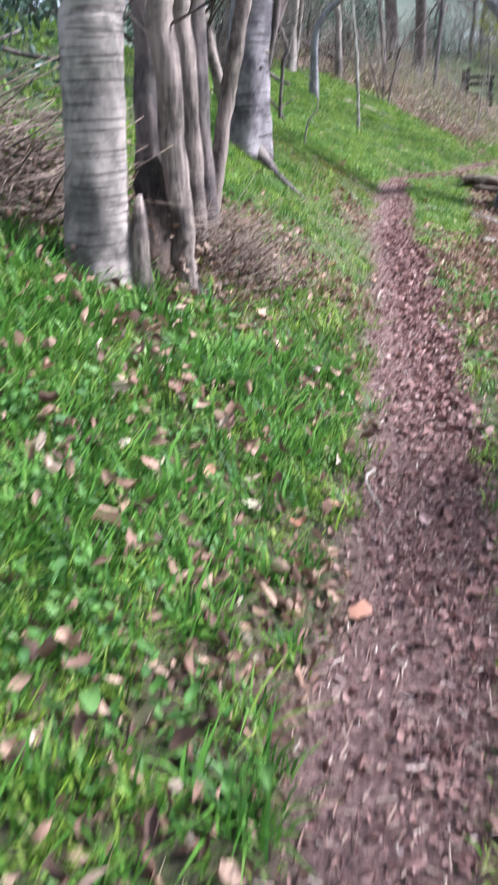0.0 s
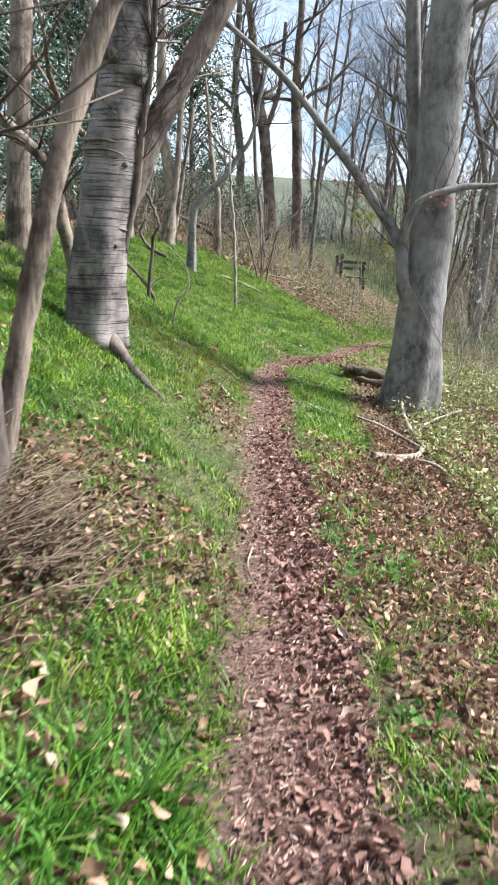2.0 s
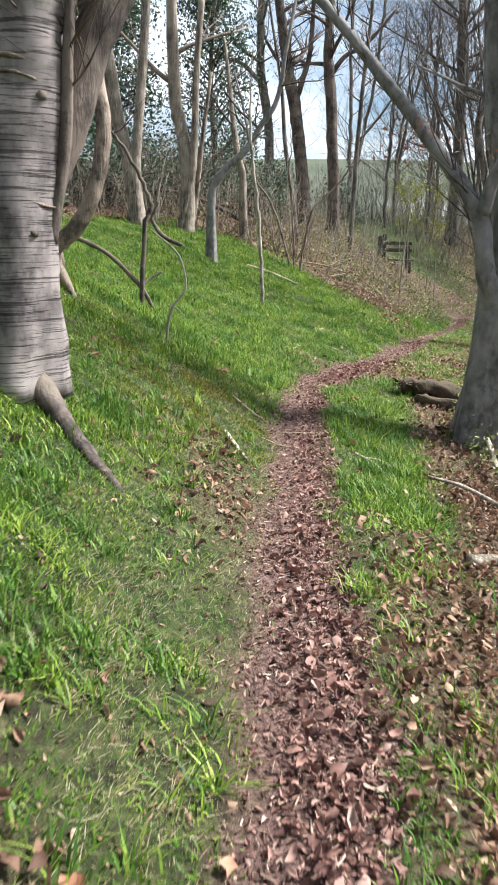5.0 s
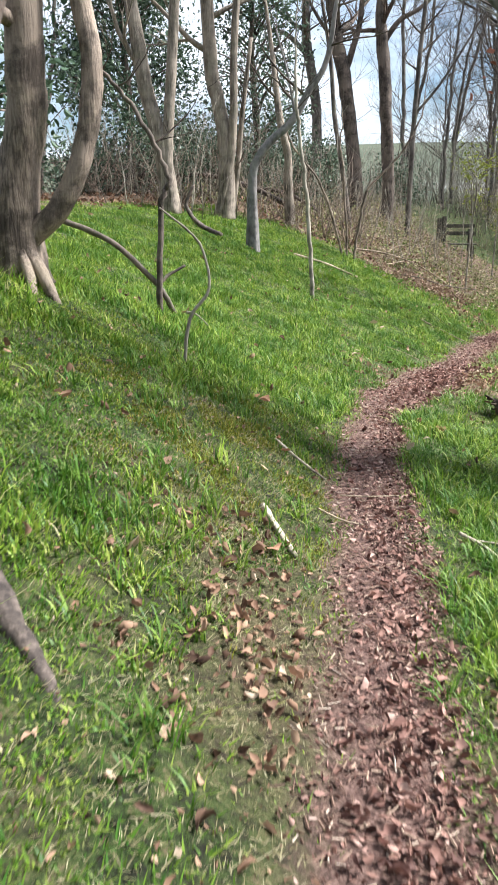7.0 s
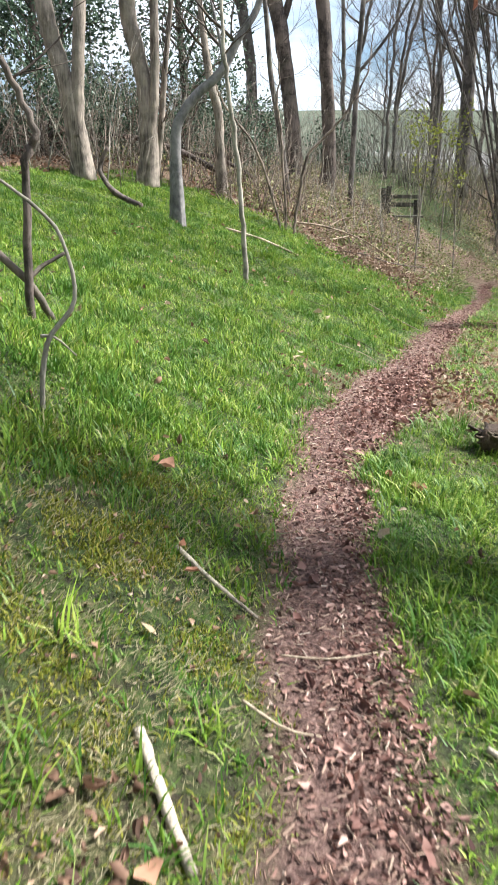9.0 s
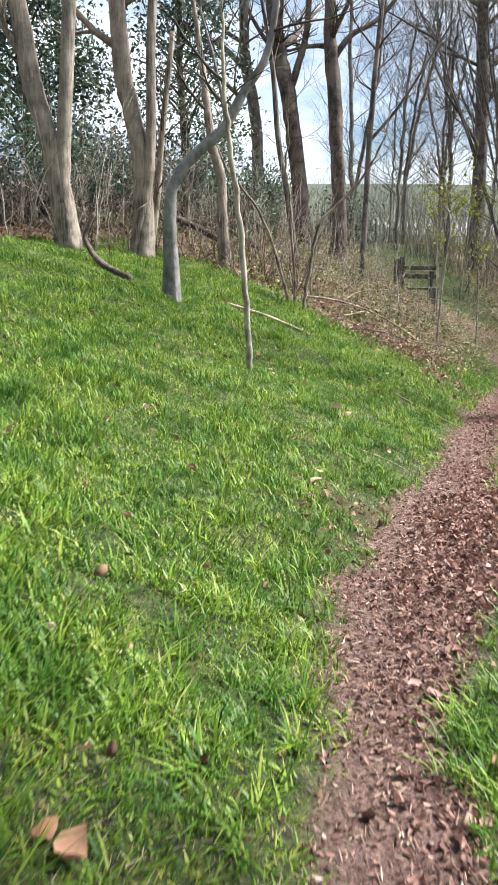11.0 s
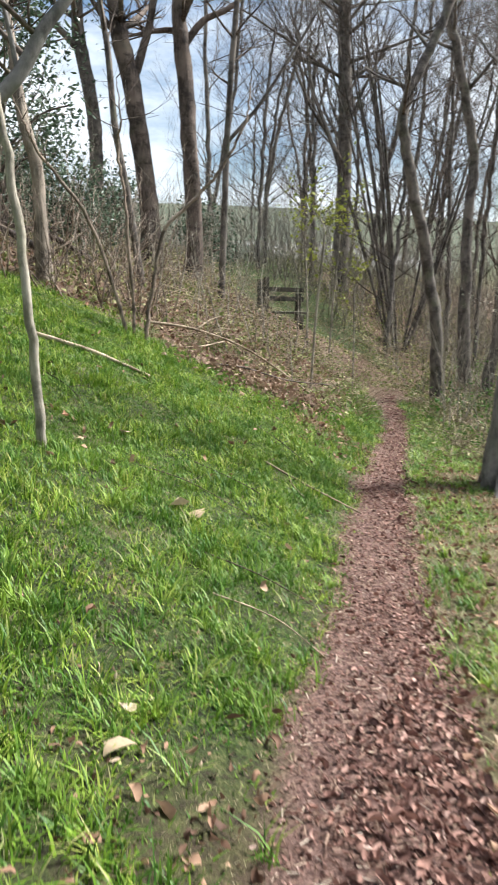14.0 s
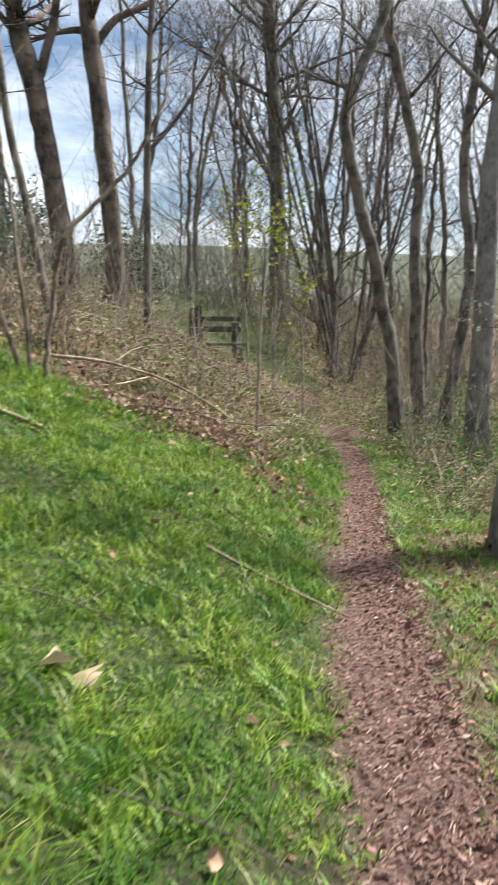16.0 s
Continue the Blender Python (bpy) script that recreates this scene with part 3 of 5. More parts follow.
tree("beech_tree", [(7.22, 19.4, -0.8), (7.27, 19.4, 1.30), (7.13, 19.4, 2.71), (6.88, 19.4, 3.98)], 0.20, 0.145, bark_grey,
     "large smooth grey beech close to the path",
     limbs=[([(7.3, 19.5, 0.9), (7.45, 19.55, 2.0), (7.42, 19.55, 2.9), (7.36, 19.55, 4.2), (7.5, 19.5, 6.5)], 0.13, 0.10),
            ([(7.12, 19.3, -0.35), (6.95, 19.15, -0.62), (6.78, 19.0, -0.80)], 0.08, 0.03), ([(7.3, 19.25, -0.4), (7.32, 19.0, -0.7), (7.3, 18.8, -0.85)], 0.07, 0.03)],
     crown=5, reach=2.4, thick=0.3, lobes=1.0, seed=23, up=6.0, sides=20)
tree("forked_tree", [(-0.32, 11.3, 1.12), (-0.30, 11.3, 1.62), (-0.19, 11.3, 2.15), (-0.14, 11.3, 2.8)], 0.14, 0.10, bark_elder,
     "grey tree with a forked trunk and gnarled roots on the bank",
     limbs=[([(-0.27, 11.26, 1.37), (-0.01, 11.26, 1.61), (0.16, 11.26, 1.95), (0.24, 11.28, 2.37), (0.20, 11.3, 2.75), (0.1, 11.3, 3.6)], 0.075, 0.062),
            ([(-0.25, 11.22, 1.35), (-0.13, 11.12, 1.15), (-0.05, 11.05, 0.98), (0.02, 11.0, 0.86)], 0.05, 0.025),
            ([(-0.28, 11.22, 1.35), (-0.2, 11.05, 1.12), (-0.16, 10.92, 0.98)], 0.045, 0.02)],
     crown=6, reach=1.8, lobes=0.7, seed=24, up=5.0)
tree("woodland_tree", [(-0.97, 10.4, 1.36), (-0.94, 10.4, 2.45), (-0.88, 10.4, 3.82)], 0.12, 0.10, bark_elder,
     "brown tree on the bank behind the ringed beech",
     limbs=[([(-0.30, 9.7, 1.2), (-0.42, 9.6, 1.72), (-0.51, 9.6, 2.16), (-0.75, 9.6, 2.45), (-1.2, 9.6, 2.8)], 0.07, 0.05)],
     crown=5, reach=1.8, lobes=0.5, seed=25, up=4.0)

# last year's rusty leaves still on the low limbs
rust = np.concatenate([np.array([3.0, 11.1, 2.36]) + rng.normal(size=(60, 3)) * np.array([0.2, 0.1, 0.10]), np.array([3.65, 10.4, 2.2]) + rng.normal(size=(40, 3)) * np.array([0.18, 0.1, 0.05])])
rusty = new("dead_foliage", leaves_mesh("dead_foliage", rust - np.array(low_beech.location), rng.uniform(0.03, 0.06, 100), rust_mat, 0.2, rng, 0.3, 0.5))
rusty.parent = low_beech
tagged(rusty, "rusty dead leaves still on a limb")

# ---- saplings on the grassy slope ----
tree("bent_sapling", [(0.46, 12.7, 1.0), (0.51, 12.7, 1.59), (0.58, 12.7, 1.81), (0.43, 12.7, 2.19), (0.24, 12.7, 2.47), (0.04, 12.7, 2.71)], 0.027, 0.015, bark_brown,
     "thin bent sapling rooted in grass", crown=3, reach=0.6, depth=1, lobes=0.1, seed=31, up=0, sides=8, wob=0.014)
tree("crooked_tree", [(1.54, 20.0, 1.0), (1.54, 20.0, 1.6), (1.56, 20.0, 2.2), (1.64, 20.0, 2.46), (1.86, 20.0, 2.74), (2.26, 20.0, 3.09), (2.52, 20.0, 3.52), (2.82, 20.0, 3.98)], 0.08, 0.055, bark_grey,
     "crooked grey tree bent over to one side", crown=5, reach=1.2, depth=2, lobes=0.8, seed=32, up=2.0,
     limbs=[([(2.3, 20.0, 3.12), (2.2, 20.0, 3.7), (2.0, 20.1, 4.5)], 0.025, 0.015)])
tree("thin_sapling", [(2.33, 17.7, 0.4), (2.30, 17.7, 1.03), (2.23, 17.7, 1.95), (2.15, 17.7, 2.64), (2.10, 17.7, 3.18)], 0.034, 0.018, bark_sap,
     "thin pale sapling standing in the grass", crown=4, crown_from=0.5, reach=0.7, depth=1, lobes=0.1, seed=33, up=1.2, sides=8, wob=0.014)
for k, (pl, ra) in enumerate((([(3.74, 22.5, 0.5), (3.84, 22.5, 1.2), (4.0, 22.5, 1.98), (4.45, 22.5, 2.45), (4.78, 22.5, 2.83), (5.07, 22.5, 3.38)], 0.034),
                              ([(3.55, 22.5, 0.6), (3.08, 22.5, 2.08), (2.53, 22.5, 2.83)], 0.03),
                              ([(3.62, 22.5, 0.6), (3.54, 22.5, 2.17), (3.44, 22.5, 2.92)], 0.026))):
    tree("shrub_stem", pl, ra * 0.85, ra * 0.4, bark_elder, "slim stem of a bare hazel shrub on the bank", crown=5, crown_from=0.4, reach=0.9, depth=1, lobes=0.1,
         group="bare hazel shrub", seed=40 + k, up=0.8, sides=8, wob=0.014)

# ---- tall trees along the top of the bank ----
tree("bank_tree", [(0.0, 22.0, 1.7), (-0.13, 22.0, 2.88), (-0.33, 22.0, 3.72), (-0.44, 22.0, 4.4)], 0.155, 0.13, bark_pale,
     "pale grey tree with a forked trunk on top of the bank", limbs=[([(-0.06, 21.95, 2.3), (0.0, 21.95, 3.0), (0.1, 21.95, 3.9), (0.25, 21.95, 5.4), (0.4, 21.9, 7.0)], 0.12, 0.09)], crown=5, reach=2.2, seed=51, up=5.0, lobes=0.55, knots=0.2)
tree("bank_tree", [(1.08, 23.0, 1.6), (1.14, 23.0, 2.78), (0.98, 23.0, 3.89), (0.86, 23.0, 4.7)], 0.155, 0.13, bark_pale,
     "pale grey tree with several stems on top of the bank", limbs=[([(0.93, 22.9, 1.55), (1.2, 22.9, 2.6), (1.3, 22.9, 3.4), (1.34, 22.9, 4.6), (1.5, 22.9, 6.5)], 0.10, 0.07),
                                                               ([(1.2, 23.1, 1.5), (1.35, 23.1, 2.4), (1.5, 23.1, 3.6), (1.7, 23.1, 5.0)], 0.07, 0.04)], crown=5, reach=2.2, seed=52, up=5.0, lobes=0.55, knots=0.2)
tree("pale_tree", [(2.55, 24.0, 1.2), (2.52, 24.0, 2.2), (2.5, 24.0, 2.9), (2.35, 24.0, 3.5)], 0.10, 0.07, bark_pale, "pale bare trunk on top of the bank", crown=3, reach=1.2, seed=53, up=2.5)
tree("tall_tree", [(3.86, 30.0, 2.1), (3.86, 30.0, 3.56), (3.85, 30.0, 4.67), (3.62, 30.0, 5.95), (3.55, 30.0, 6.8)], 0.155, 0.12, bark_far,
     "tall dark trunk against the sky", group="tall trees on the bank", limbs=[([(3.65, 30.0, 5.9), (3.0, 30.0, 6.5), (2.4, 30.0, 6.7), (1.6, 30.0, 7.4)], 0.08, 0.03)], crown=8, reach=2.4, seed=54, up=6.0, knots=0.2)
tree("tall_tree", [(5.07, 30.0, 1.75), (4.98, 30.0, 3.01), (4.74, 30.0, 4.92), (4.45, 30.0, 6.2), (4.34, 30.0, 6.85)], 0.215, 0.16, bark_brown,
     "tall brown trunk with a fork against the sky", group="tall trees on the bank", limbs=[([(4.65, 30.0, 5.4), (4.85, 30.0, 6.0), (5.1, 30.0, 6.9), (5.2, 30.0, 9.0)], 0.11, 0.06),
                                                                                            ([(4.4, 30, 6.3), (3.9, 30, 6.9), (3.4, 30, 7.8)], 0.07, 0.03)], crown=8, reach=2.4, seed=55, up=6.0, knots=0.2)
tree("tall_tree", [(5.95, 30.0, 1.3), (6.03, 30.0, 2.43), (5.88, 30.0, 4.74), (5.73, 30.0, 6.38), (5.68, 30.0, 6.95)], 0.19, 0.15, bark_brown,
     "tall dark brown trunk against the sky", group="tall trees on the bank", limbs=[([(5.75, 30.0, 6.2), (6.2, 30.0, 6.8), (6.9, 30.0, 7.2), (7.8, 30.0, 8.2)], 0.09, 0.04)], crown=8, reach=2.4, seed=56, up=6.0, knots=0.2)
tree("slim_tree", [(4.24, 26.0, 1.3), (4.0, 26.0, 2.8), (3.81, 26.0, 3.91), (3.72, 26.0, 5.05)], 0.065, 0.04, bark_far,
     "slim dark tree in front of tall trunks", crown=6, crown_from=0.45, reach=1.2, seed=57, up=3.0, lobes=0.1, sides=9)
tree("slim_tree", [(6.40, 29.0, 0.75), (6.48, 29.0, 3.49), (6.55, 29.0, 5.1), (6.67, 29.0, 6.7)], 0.075, 0.05, bark_far,
     "slim dark tree beside tall trunks", limbs=[([(6.5, 29.0, 4.2), (7.2, 29.0, 5.0), (8.0, 29.0, 6.2), (8.5, 29.0, 7.0)], 0.045, 0.02)], crown=12, crown_from=0.4, reach=1.5, seed=58, up=3.5, lobes=0.1, sides=9)

# ---- the wood beyond the path ----
tree("leaning_wood_tree", [(10.72, 27.0, -0.8), (10.6, 27.0, 0.4), (10.15, 27.0, 2.31), (9.66, 27.0, 3.95), (9.59, 27.0, 4.88), (10.4, 27.0, 6.61)], 0.125, 0.085, bark_far,
     "crooked dark tree leaning beside the path", crown=8, crown_from=0.5, reach=1.8, seed=61, up=4.0, wob=0.03)
tree("wood_tree", [(13.25, 30.0, -0.8), (13.02, 30.0, 2.59), (13.03, 30.0, 4.46), (12.38, 30.0, 6.79), (12.07, 30.0, 7.67)], 0.13, 0.085, bark_far,
     "dark bare tree in the wood", group="trees of the wood", crown=10, crown_from=0.4, reach=2.2, seed=62, up=4.0, wob=0.03)
tree("wood_tree", [(13.2, 29.0, -0.8), (13.79, 29.0, 1.91), (13.53, 29.0, 4.32), (13.74, 29.0, 6.07), (13.95, 29.0, 7.78)], 0.115, 0.08, bark_far,
     "dark bare tree in the wood", group="trees of the wood", crown=10, crown_from=0.4, reach=2.2, seed=63, up=4.0, wob=0.03)
tree("wood_tree", [(11.04, 25.0, -0.9), (11.11, 25.0, 1.72), (11.13, 25.0, 3.49), (11.25, 25.0, 4.5)], 0.17, 0.13, bark_grey,
     "grey bare tree beside brambles", group="trees of the wood", crown=8, crown_from=0.55, reach=2.2, seed=64, up=5.0)
tree("wood_tree", [(12.96, 38.0, 1.0), (12.98, 38.0, 5.83), (12.8, 38.0, 9.2)], 0.25, 0.17, bark_far,
     "broad dark bare tree with many branches", group="trees of the wood", crown=34, crown_from=0.22, reach=4.2, seed=65, up=3.5, depth=3, bsides=5, thick=0.3, rise=(0.3, 1.3))
fan = random.Random(71)
for k in range(12):
    a = fan.uniform(-1, 1)
    tree("coppice_stem", [(13.6 + a * 0.35, 34.5 + fan.uniform(-0.3, 0.3), -0.6), (13.6 + a * 1.3, 34.5, 2.0), (13.5 + a * 2.4, 34.5, 5.0), (13.4 + a * 3.2, 34.6, 7.0)], fan.uniform(0.03, 0.06), 0.025, bark_far,
         "slim stem of an old coppiced tree", crown=5, crown_from=0.35, reach=1.7, depth=2, group="coppiced stool", seed=72 + k, up=2.5, lobes=0.1, sides=7, bsides=3, rise=(0.7, 1.6))
protos = []
for k in range(5):
    h = rnd.uniform(2.2, 3.4)
    x0, y0 = 12.0 + 2.6 * k, 44.0 + 1.5 * k
    z0 = zl(x0, y0)
    a, b = rnd.uniform(-1.0, 1.0), rnd.uniform(-1.3, 1.3)
    protos.append(tree("far_tree", [(x0, y0, z0), (x0 + a * 0.5, y0, z0 + h), (x0 + a + b * 0.4, y0, z0 + 2 * h), (x0 + a + b, y0, z0 + 3 * h)], rnd.uniform(0.07, 0.12), 0.045, bark_far,
                       "distant bare tree in the wood", crown=26, crown_from=0.15, reach=3.7, wob=0.05, bsides=3, thick=0.3, group="distant bare trees", seed=90 + k, up=2.5, sides=8, lobes=0.2, rise=(0.3, 1.4)))
spots = [(9.5, 36.5), (11.2, 41.0), (15.5, 33.0), (16.5, 38.5), (18.5, 31.0), (19.5, 35.5), (21.0, 42.0), (15.0, 46.5), (23.5, 37.0), (25.5, 45.0), (18.0, 27.0), (14.6, 25.6), (22.0, 29.0),
         (19.2, 22.5), (10.5, 48.0), (20.0, 50.0), (18.2, 19.0), (-7.0, 27.0), (-5.0, 33.0), (-1.5, 34.5), (17.0, 16.0), (15.6, 10.5), (-6.5, 14.0), (-5.2, 8.5), (-3.6, 5.2), (-4.0, 18.5), (17.2, 30.2), (20.4, 25.0), (12.4, 33.0), (16.0, 35.6), (18.2, 41.5), (22.6, 33.4), (13.4, 43.0), (24.4, 41.0), (19.4, 45.8), (11.6, 37.2), (21.6, 38.2), (15.0, 28.6), (17.4, 25.2), (9.0, 41.0), (17.0, 53.0), (14.0, 37.0), (20.5, 44.0), (12.0, 46.0), (15.8, 42.0), (22.5, 48.0), (18.4, 36.5)]
for k, (x, y) in enumerate(spots):
    m = Matrix.Translation((x, y, zl(x, y) - 0.08)) @ Matrix.Rotation(rnd.uniform(0, 6.28), 4, "Z") @ Matrix.Scale(rnd.uniform(0.75, 1.15), 4)
    copy_thing(protos[k % 5], m)

# ---- hollies: dark evergreen crowns behind the bank, unseen shade casters by the start ----


def holly(x, y, rad, z_low, z_top, count, seed, label):
    g = np.random.default_rng(seed)
    z0 = zl(x, y)
    e = thing("holly_tree", (x, y, z0 - 0.05), label, "tree", "dark hollies")
    v, f = [], []
    tube(v, f, bend([(0, 0, 0), (0.1, 0, 0.25 * (z_top - z0)), (0.0, 0.1, 0.55 * (z_top - z0)), (0.1, 0.1, 0.9 * (z_top - z0))], 5), [0.12 - 0.005 * i for i in range(16)], 8, 0.3)
    part("trunk", v, f, bark_brown, e)
    v, f, tips = [], [], []
    rr = random.Random(seed)
    for k in range(60):
        h = rr.uniform(z_low - z0, z_top - z0)
        a = rr.uniform(0, 6.28)
        r = rad * rr.uniform(0.5, 1.0) * (1.15 - 0.75 * (h - (z_low - z0)) / (z_top - z_low))
        p = Vector((math.cos(a) * r, math.sin(a) * r, h + rr.uniform(-0.2, 0.4)))
        line = bend([(0.05, 0.05, max(0.3, h - 0.6)), tuple(p * 0.55 + Vector((0, 0, h * 0.42))), tuple(p)], 3)
        tube(v, f, line, [0.03 - 0.003 * i for i in range(len(line))], 4)
        tips.append(p)
    part("bough", v, f, bark_brown, e)
    tips = np.array([tuple(t) for t in tips])
    pick = tips[g.integers(0, len(tips), count)] * g.uniform(0.55, 1.0, (count, 1)) ** np.array([[1, 1, 0.1]]) + g.normal(size=(count, 3)) * 0.33
    ob = new("foliage", leaves_mesh("foliage", pick, g.uniform(0.07, 0.13, count), holly_mat, 0.4, g))
    ob.parent = e
    return e


for x, y, r, zt, n in ((4.7, 33.5, 0.9, 3.6, 2500), (7.0, 34.0, 1.0, 2.9, 2500), (2.4, 32.5, 1.1, 4.0, 3000), (3.2, 27.6, 0.8, 3.0, 2200)):
    holly(x, y, r, zl(x, y) + 0.15, zt, n, int(110 + x * 3), "low dark evergreen bush on top of the bank")
holly(-1.2, 25.8, 2.5, 2.3, 9.5, 34000, 101, "dense dark evergreen holly behind the bank")
holly(1.9, 27.5, 1.7, 2.4, 8.5, 9500, 102, "dark evergreen holly between tree trunks")
holly(-2.6, 14.5, 1.8, 2.6, 8.0, 20000, 103, "dark evergreen holly over the bank")
holly(-4.6, 20.0, 2.0, 2.2, 8.0, 20000, 104, "dark evergreen holly at the top of the bank")
holly(-2.3, 6.3, 1.2, 1.6, 6.0, 6000, 105, "dark evergreen holly behind a clump of stems")
# stays out of view; added only to half-shade the first stretch of ground
holly(3.9, 0.7, 1.1, 1.0, 5.5, 2600, 106, "unseen open holly added to part-shade the start of the path")
# two bushes right of view, added to cast the dark band over the path
for x, y in ((2.35, 2.65), (2.5, 1.7)):
    holly(x, y, 0.5, 0.1, 1.9, 1300, int(106 + y * 10), "unseen low holly bush added to shade the start of the path")


# ---- the stile and the field fence ----
def beam(v, f, a, b, w, h):
    """A squared, slightly chamfered timber from a to b."""
    a, b = Vector(a), Vector(b)
    d = (b - a).normalized()
    u = d.cross(Vector((0, 1, 0.01)) if abs(d.z) > 0.7 else Vector((0, 0, 1))).normalized()
    w2 = d.cross(u)
    c = 0.18
    ring = [(-1 + c, -1), (1 - c, -1), (1, -1 + c), (1, 1 - c), (1 - c, 1), (-1 + c, 1), (-1, 1 - c), (-1, -1 + c)]
    base = len(v)
    for p in (a, b):
        for s, t in ring:
            v.append(p + u * (s * w / 2) + w2 * (t * h / 2))
    for i in range(8):
        j = (i + 1) % 8
        f.append((base + i, base + j, base + 8 + j, base + 8 + i))
    f.append(tuple(base + i for i in reversed(range(8))))
    f.append(tuple(base + 8 + i for i in range(8)))


SX, SY, SZ = 8.05, 31.0, zl(8.7, 31.0)
stile = thing("wooden_stile", (SX, SY, SZ), "weathered two-rail wooden stile with a step among brambles", "stile")


def stile_part(name, a, b, w, h):
    v, f = [], []
    beam(v, f, a, b, w, h)
    part(name, v, f, post_wood, stile, smooth=False)


for x, top in ((0.0, 1.70 - SZ), (-0.16, 1.64 - SZ), (0.86, 1.30 - SZ)):
    stile_part("post", (x, 0.02 * x, -0.5), (x + 0.02, 0, top - 0.25), 0.13, 0.11)
stile_part("rail", (-0.05, -0.08, 1.16 - SZ), (0.98, -0.08, 1.14 - SZ), 0.05, 0.11)
stile_part("rail", (-0.05, -0.08, 0.93 - SZ), (0.98, -0.08, 0.91 - SZ), 0.05, 0.12)
stile_part("step", (0.1, -0.35, 0.6 - SZ), (0.95, -0.35, 0.58 - SZ), 0.22, 0.06)
stile_part("step_leg", (0.3, -0.35, -0.4), (0.3, -0.35, 0.54 - SZ), 0.09, 0.09)
stile_part("step_leg", (0.85, -0.35, -0.4), (0.85, -0.35, 0.53 - SZ), 0.09, 0.09)

fence = thing("field_fence", (13.0, 47.0, zl(13, 47)), "post and wire fence along a pale bare field", "fence")
for k in range(22):
    x = -4.0 + 1.3 * k
    z = zl(13 + x, 47) - zl(13, 47)
    v, f = [], []
    tube(v, f, [(x, 0, z - 0.2), (x + 0.01, 0, z + 0.5), (x + 0.02, 0, z + 1.05)], [0.05, 0.05, 0.045], 7)
    part("post", v, f, post_wood, fence)
for h in (0.35, 0.65, 0.95):
    v, f = [], []
    tube(v, f, [(-4 + 1.3 * k, -0.05, zl(9 + 1.3 * k, 47) - zl(13, 47) + h) for k in range(22)], [0.006] * 22, 4)
    part("wire", v, f, post_wood, fence)

# ---- dead wood ----
sp = random.Random(401)
SPLINTERS = []
for k in range(15):
    a, t = sp.uniform(-1.3, 1.3), sp.uniform(0.05, 0.6)
    px, py = 3.36 + t * 0.5, 12.5 - t * 0.3
    SPLINTERS.append([(px, py, 0.08), (px - 0.08 * math.cos(a), py + 0.08 * math.sin(a), sp.uniform(0.06, 0.15)), (px - 0.15 * math.cos(a), py + 0.12 * math.sin(a), sp.uniform(0.05, 0.18))])


def stick(name, pts, r0, r1, mat, label, category="stick", sides=7, forks=(), group="", fork_r=0.6, rest=True, wob=0.15, knots=0.25):
    """A fallen branch; rest lays each of its points that far above the ground."""
    line = [Vector((x, y, zl(x, y) + z)) if rest else Vector((x, y, z)) for x, y, z in pts]
    at = line[0].copy()
    v, f = [], []
    lp = bend(line, 5, r0 * wob, len(pts))
    n = len(lp)
    tube(v, f, local(lp, at), [r0 + (r1 - r0) * i / (n - 1) for i in range(n)], sides, 0.0, len(name), knots)
    ob = new(name, mesh_of(name, v, f, mat))
    ob.location = at
    tagged(ob, label, category, group)
    for fk in forks:
        v, f = [], []
        fl = bend([Vector((x, y, zl(x, y) + z)) if rest else Vector((x, y, z)) for x, y, z in fk], 4, r1 * wob, 3)
        m = len(fl)
        tube(v, f, local(fl, at), [r0 * fork_r + (r1 * 0.5 - r0 * 0.6) * fork_r / 0.6 * i / (m - 1) for i in range(m)], 6, 0.0, 2.0, 0.4)
        part("side_twig", v, f, mat, ob)
    return ob


stick("fallen_branch", [(-0.75, 12.6, 1.66), (-0.30, 12.7, 1.51), (0.09, 12.7, 1.33), (0.45, 12.72, 0.97), (0.58, 12.75, 0.72)], 0.028, 0.022, bark_brown, "dark mossy fallen branch lying on the grass", "branch",
      forks=[[(0.45, 12.72, 0.97), (0.56, 12.8, 1.06), (0.68, 12.85, 1.12)]], rest=False)
stick("twisted_stem", [(0.73, 11.1, -0.02), (0.78, 11.1, 0.33), (0.91, 11.1, 0.58), (0.86, 11.1, 0.84), (0.62, 11.1, 0.94)], 0.014, 0.006, bark_sap, "thin twisted dead stem standing in grass", "stem", sides=6,
      forks=[[(0.76, 11.1, 0.36), (0.82, 11.1, 0.38), (0.90, 11.1, 0.34)]])
stick("white_branch", [(2.35, 7.85, 0.05), (2.62, 8.0, 0.03), (2.95, 8.35, 0.03), (3.2, 8.9, 0.04), (3.25, 9.5, 0.12), (3.45, 10.3, 0.2)], 0.035, 0.022, dead_wood, "bleached dead branch lying by a tree", "branch", 8,
      forks=[[(2.75, 8.1, 0.02), (2.9, 7.8, 0.1), (2.98, 7.5, 0.05)], [(3.1, 8.7, 0.03), (2.8, 9.0, 0.12), (2.5, 9.0, 0.16)], [(3.22, 9.2, 0.05), (3.5, 9.5, 0.2), (3.9, 9.6, 0.35)]])
stick("pale_stick", [(1.16, 9.52, 0.012), (1.22, 9.34, 0.02), (1.28, 9.16, 0.014)], 0.017, 0.013, dead_wood, "short split pale stick lying in grass", wob=0.05)
stick("pale_stick", [(1.28, 10.42, 0.02), (1.42, 10.3, 0.025), (1.55, 10.2, 0.015)], 0.010, 0.006, dead_wood, "thin pale stick lying beside the path")
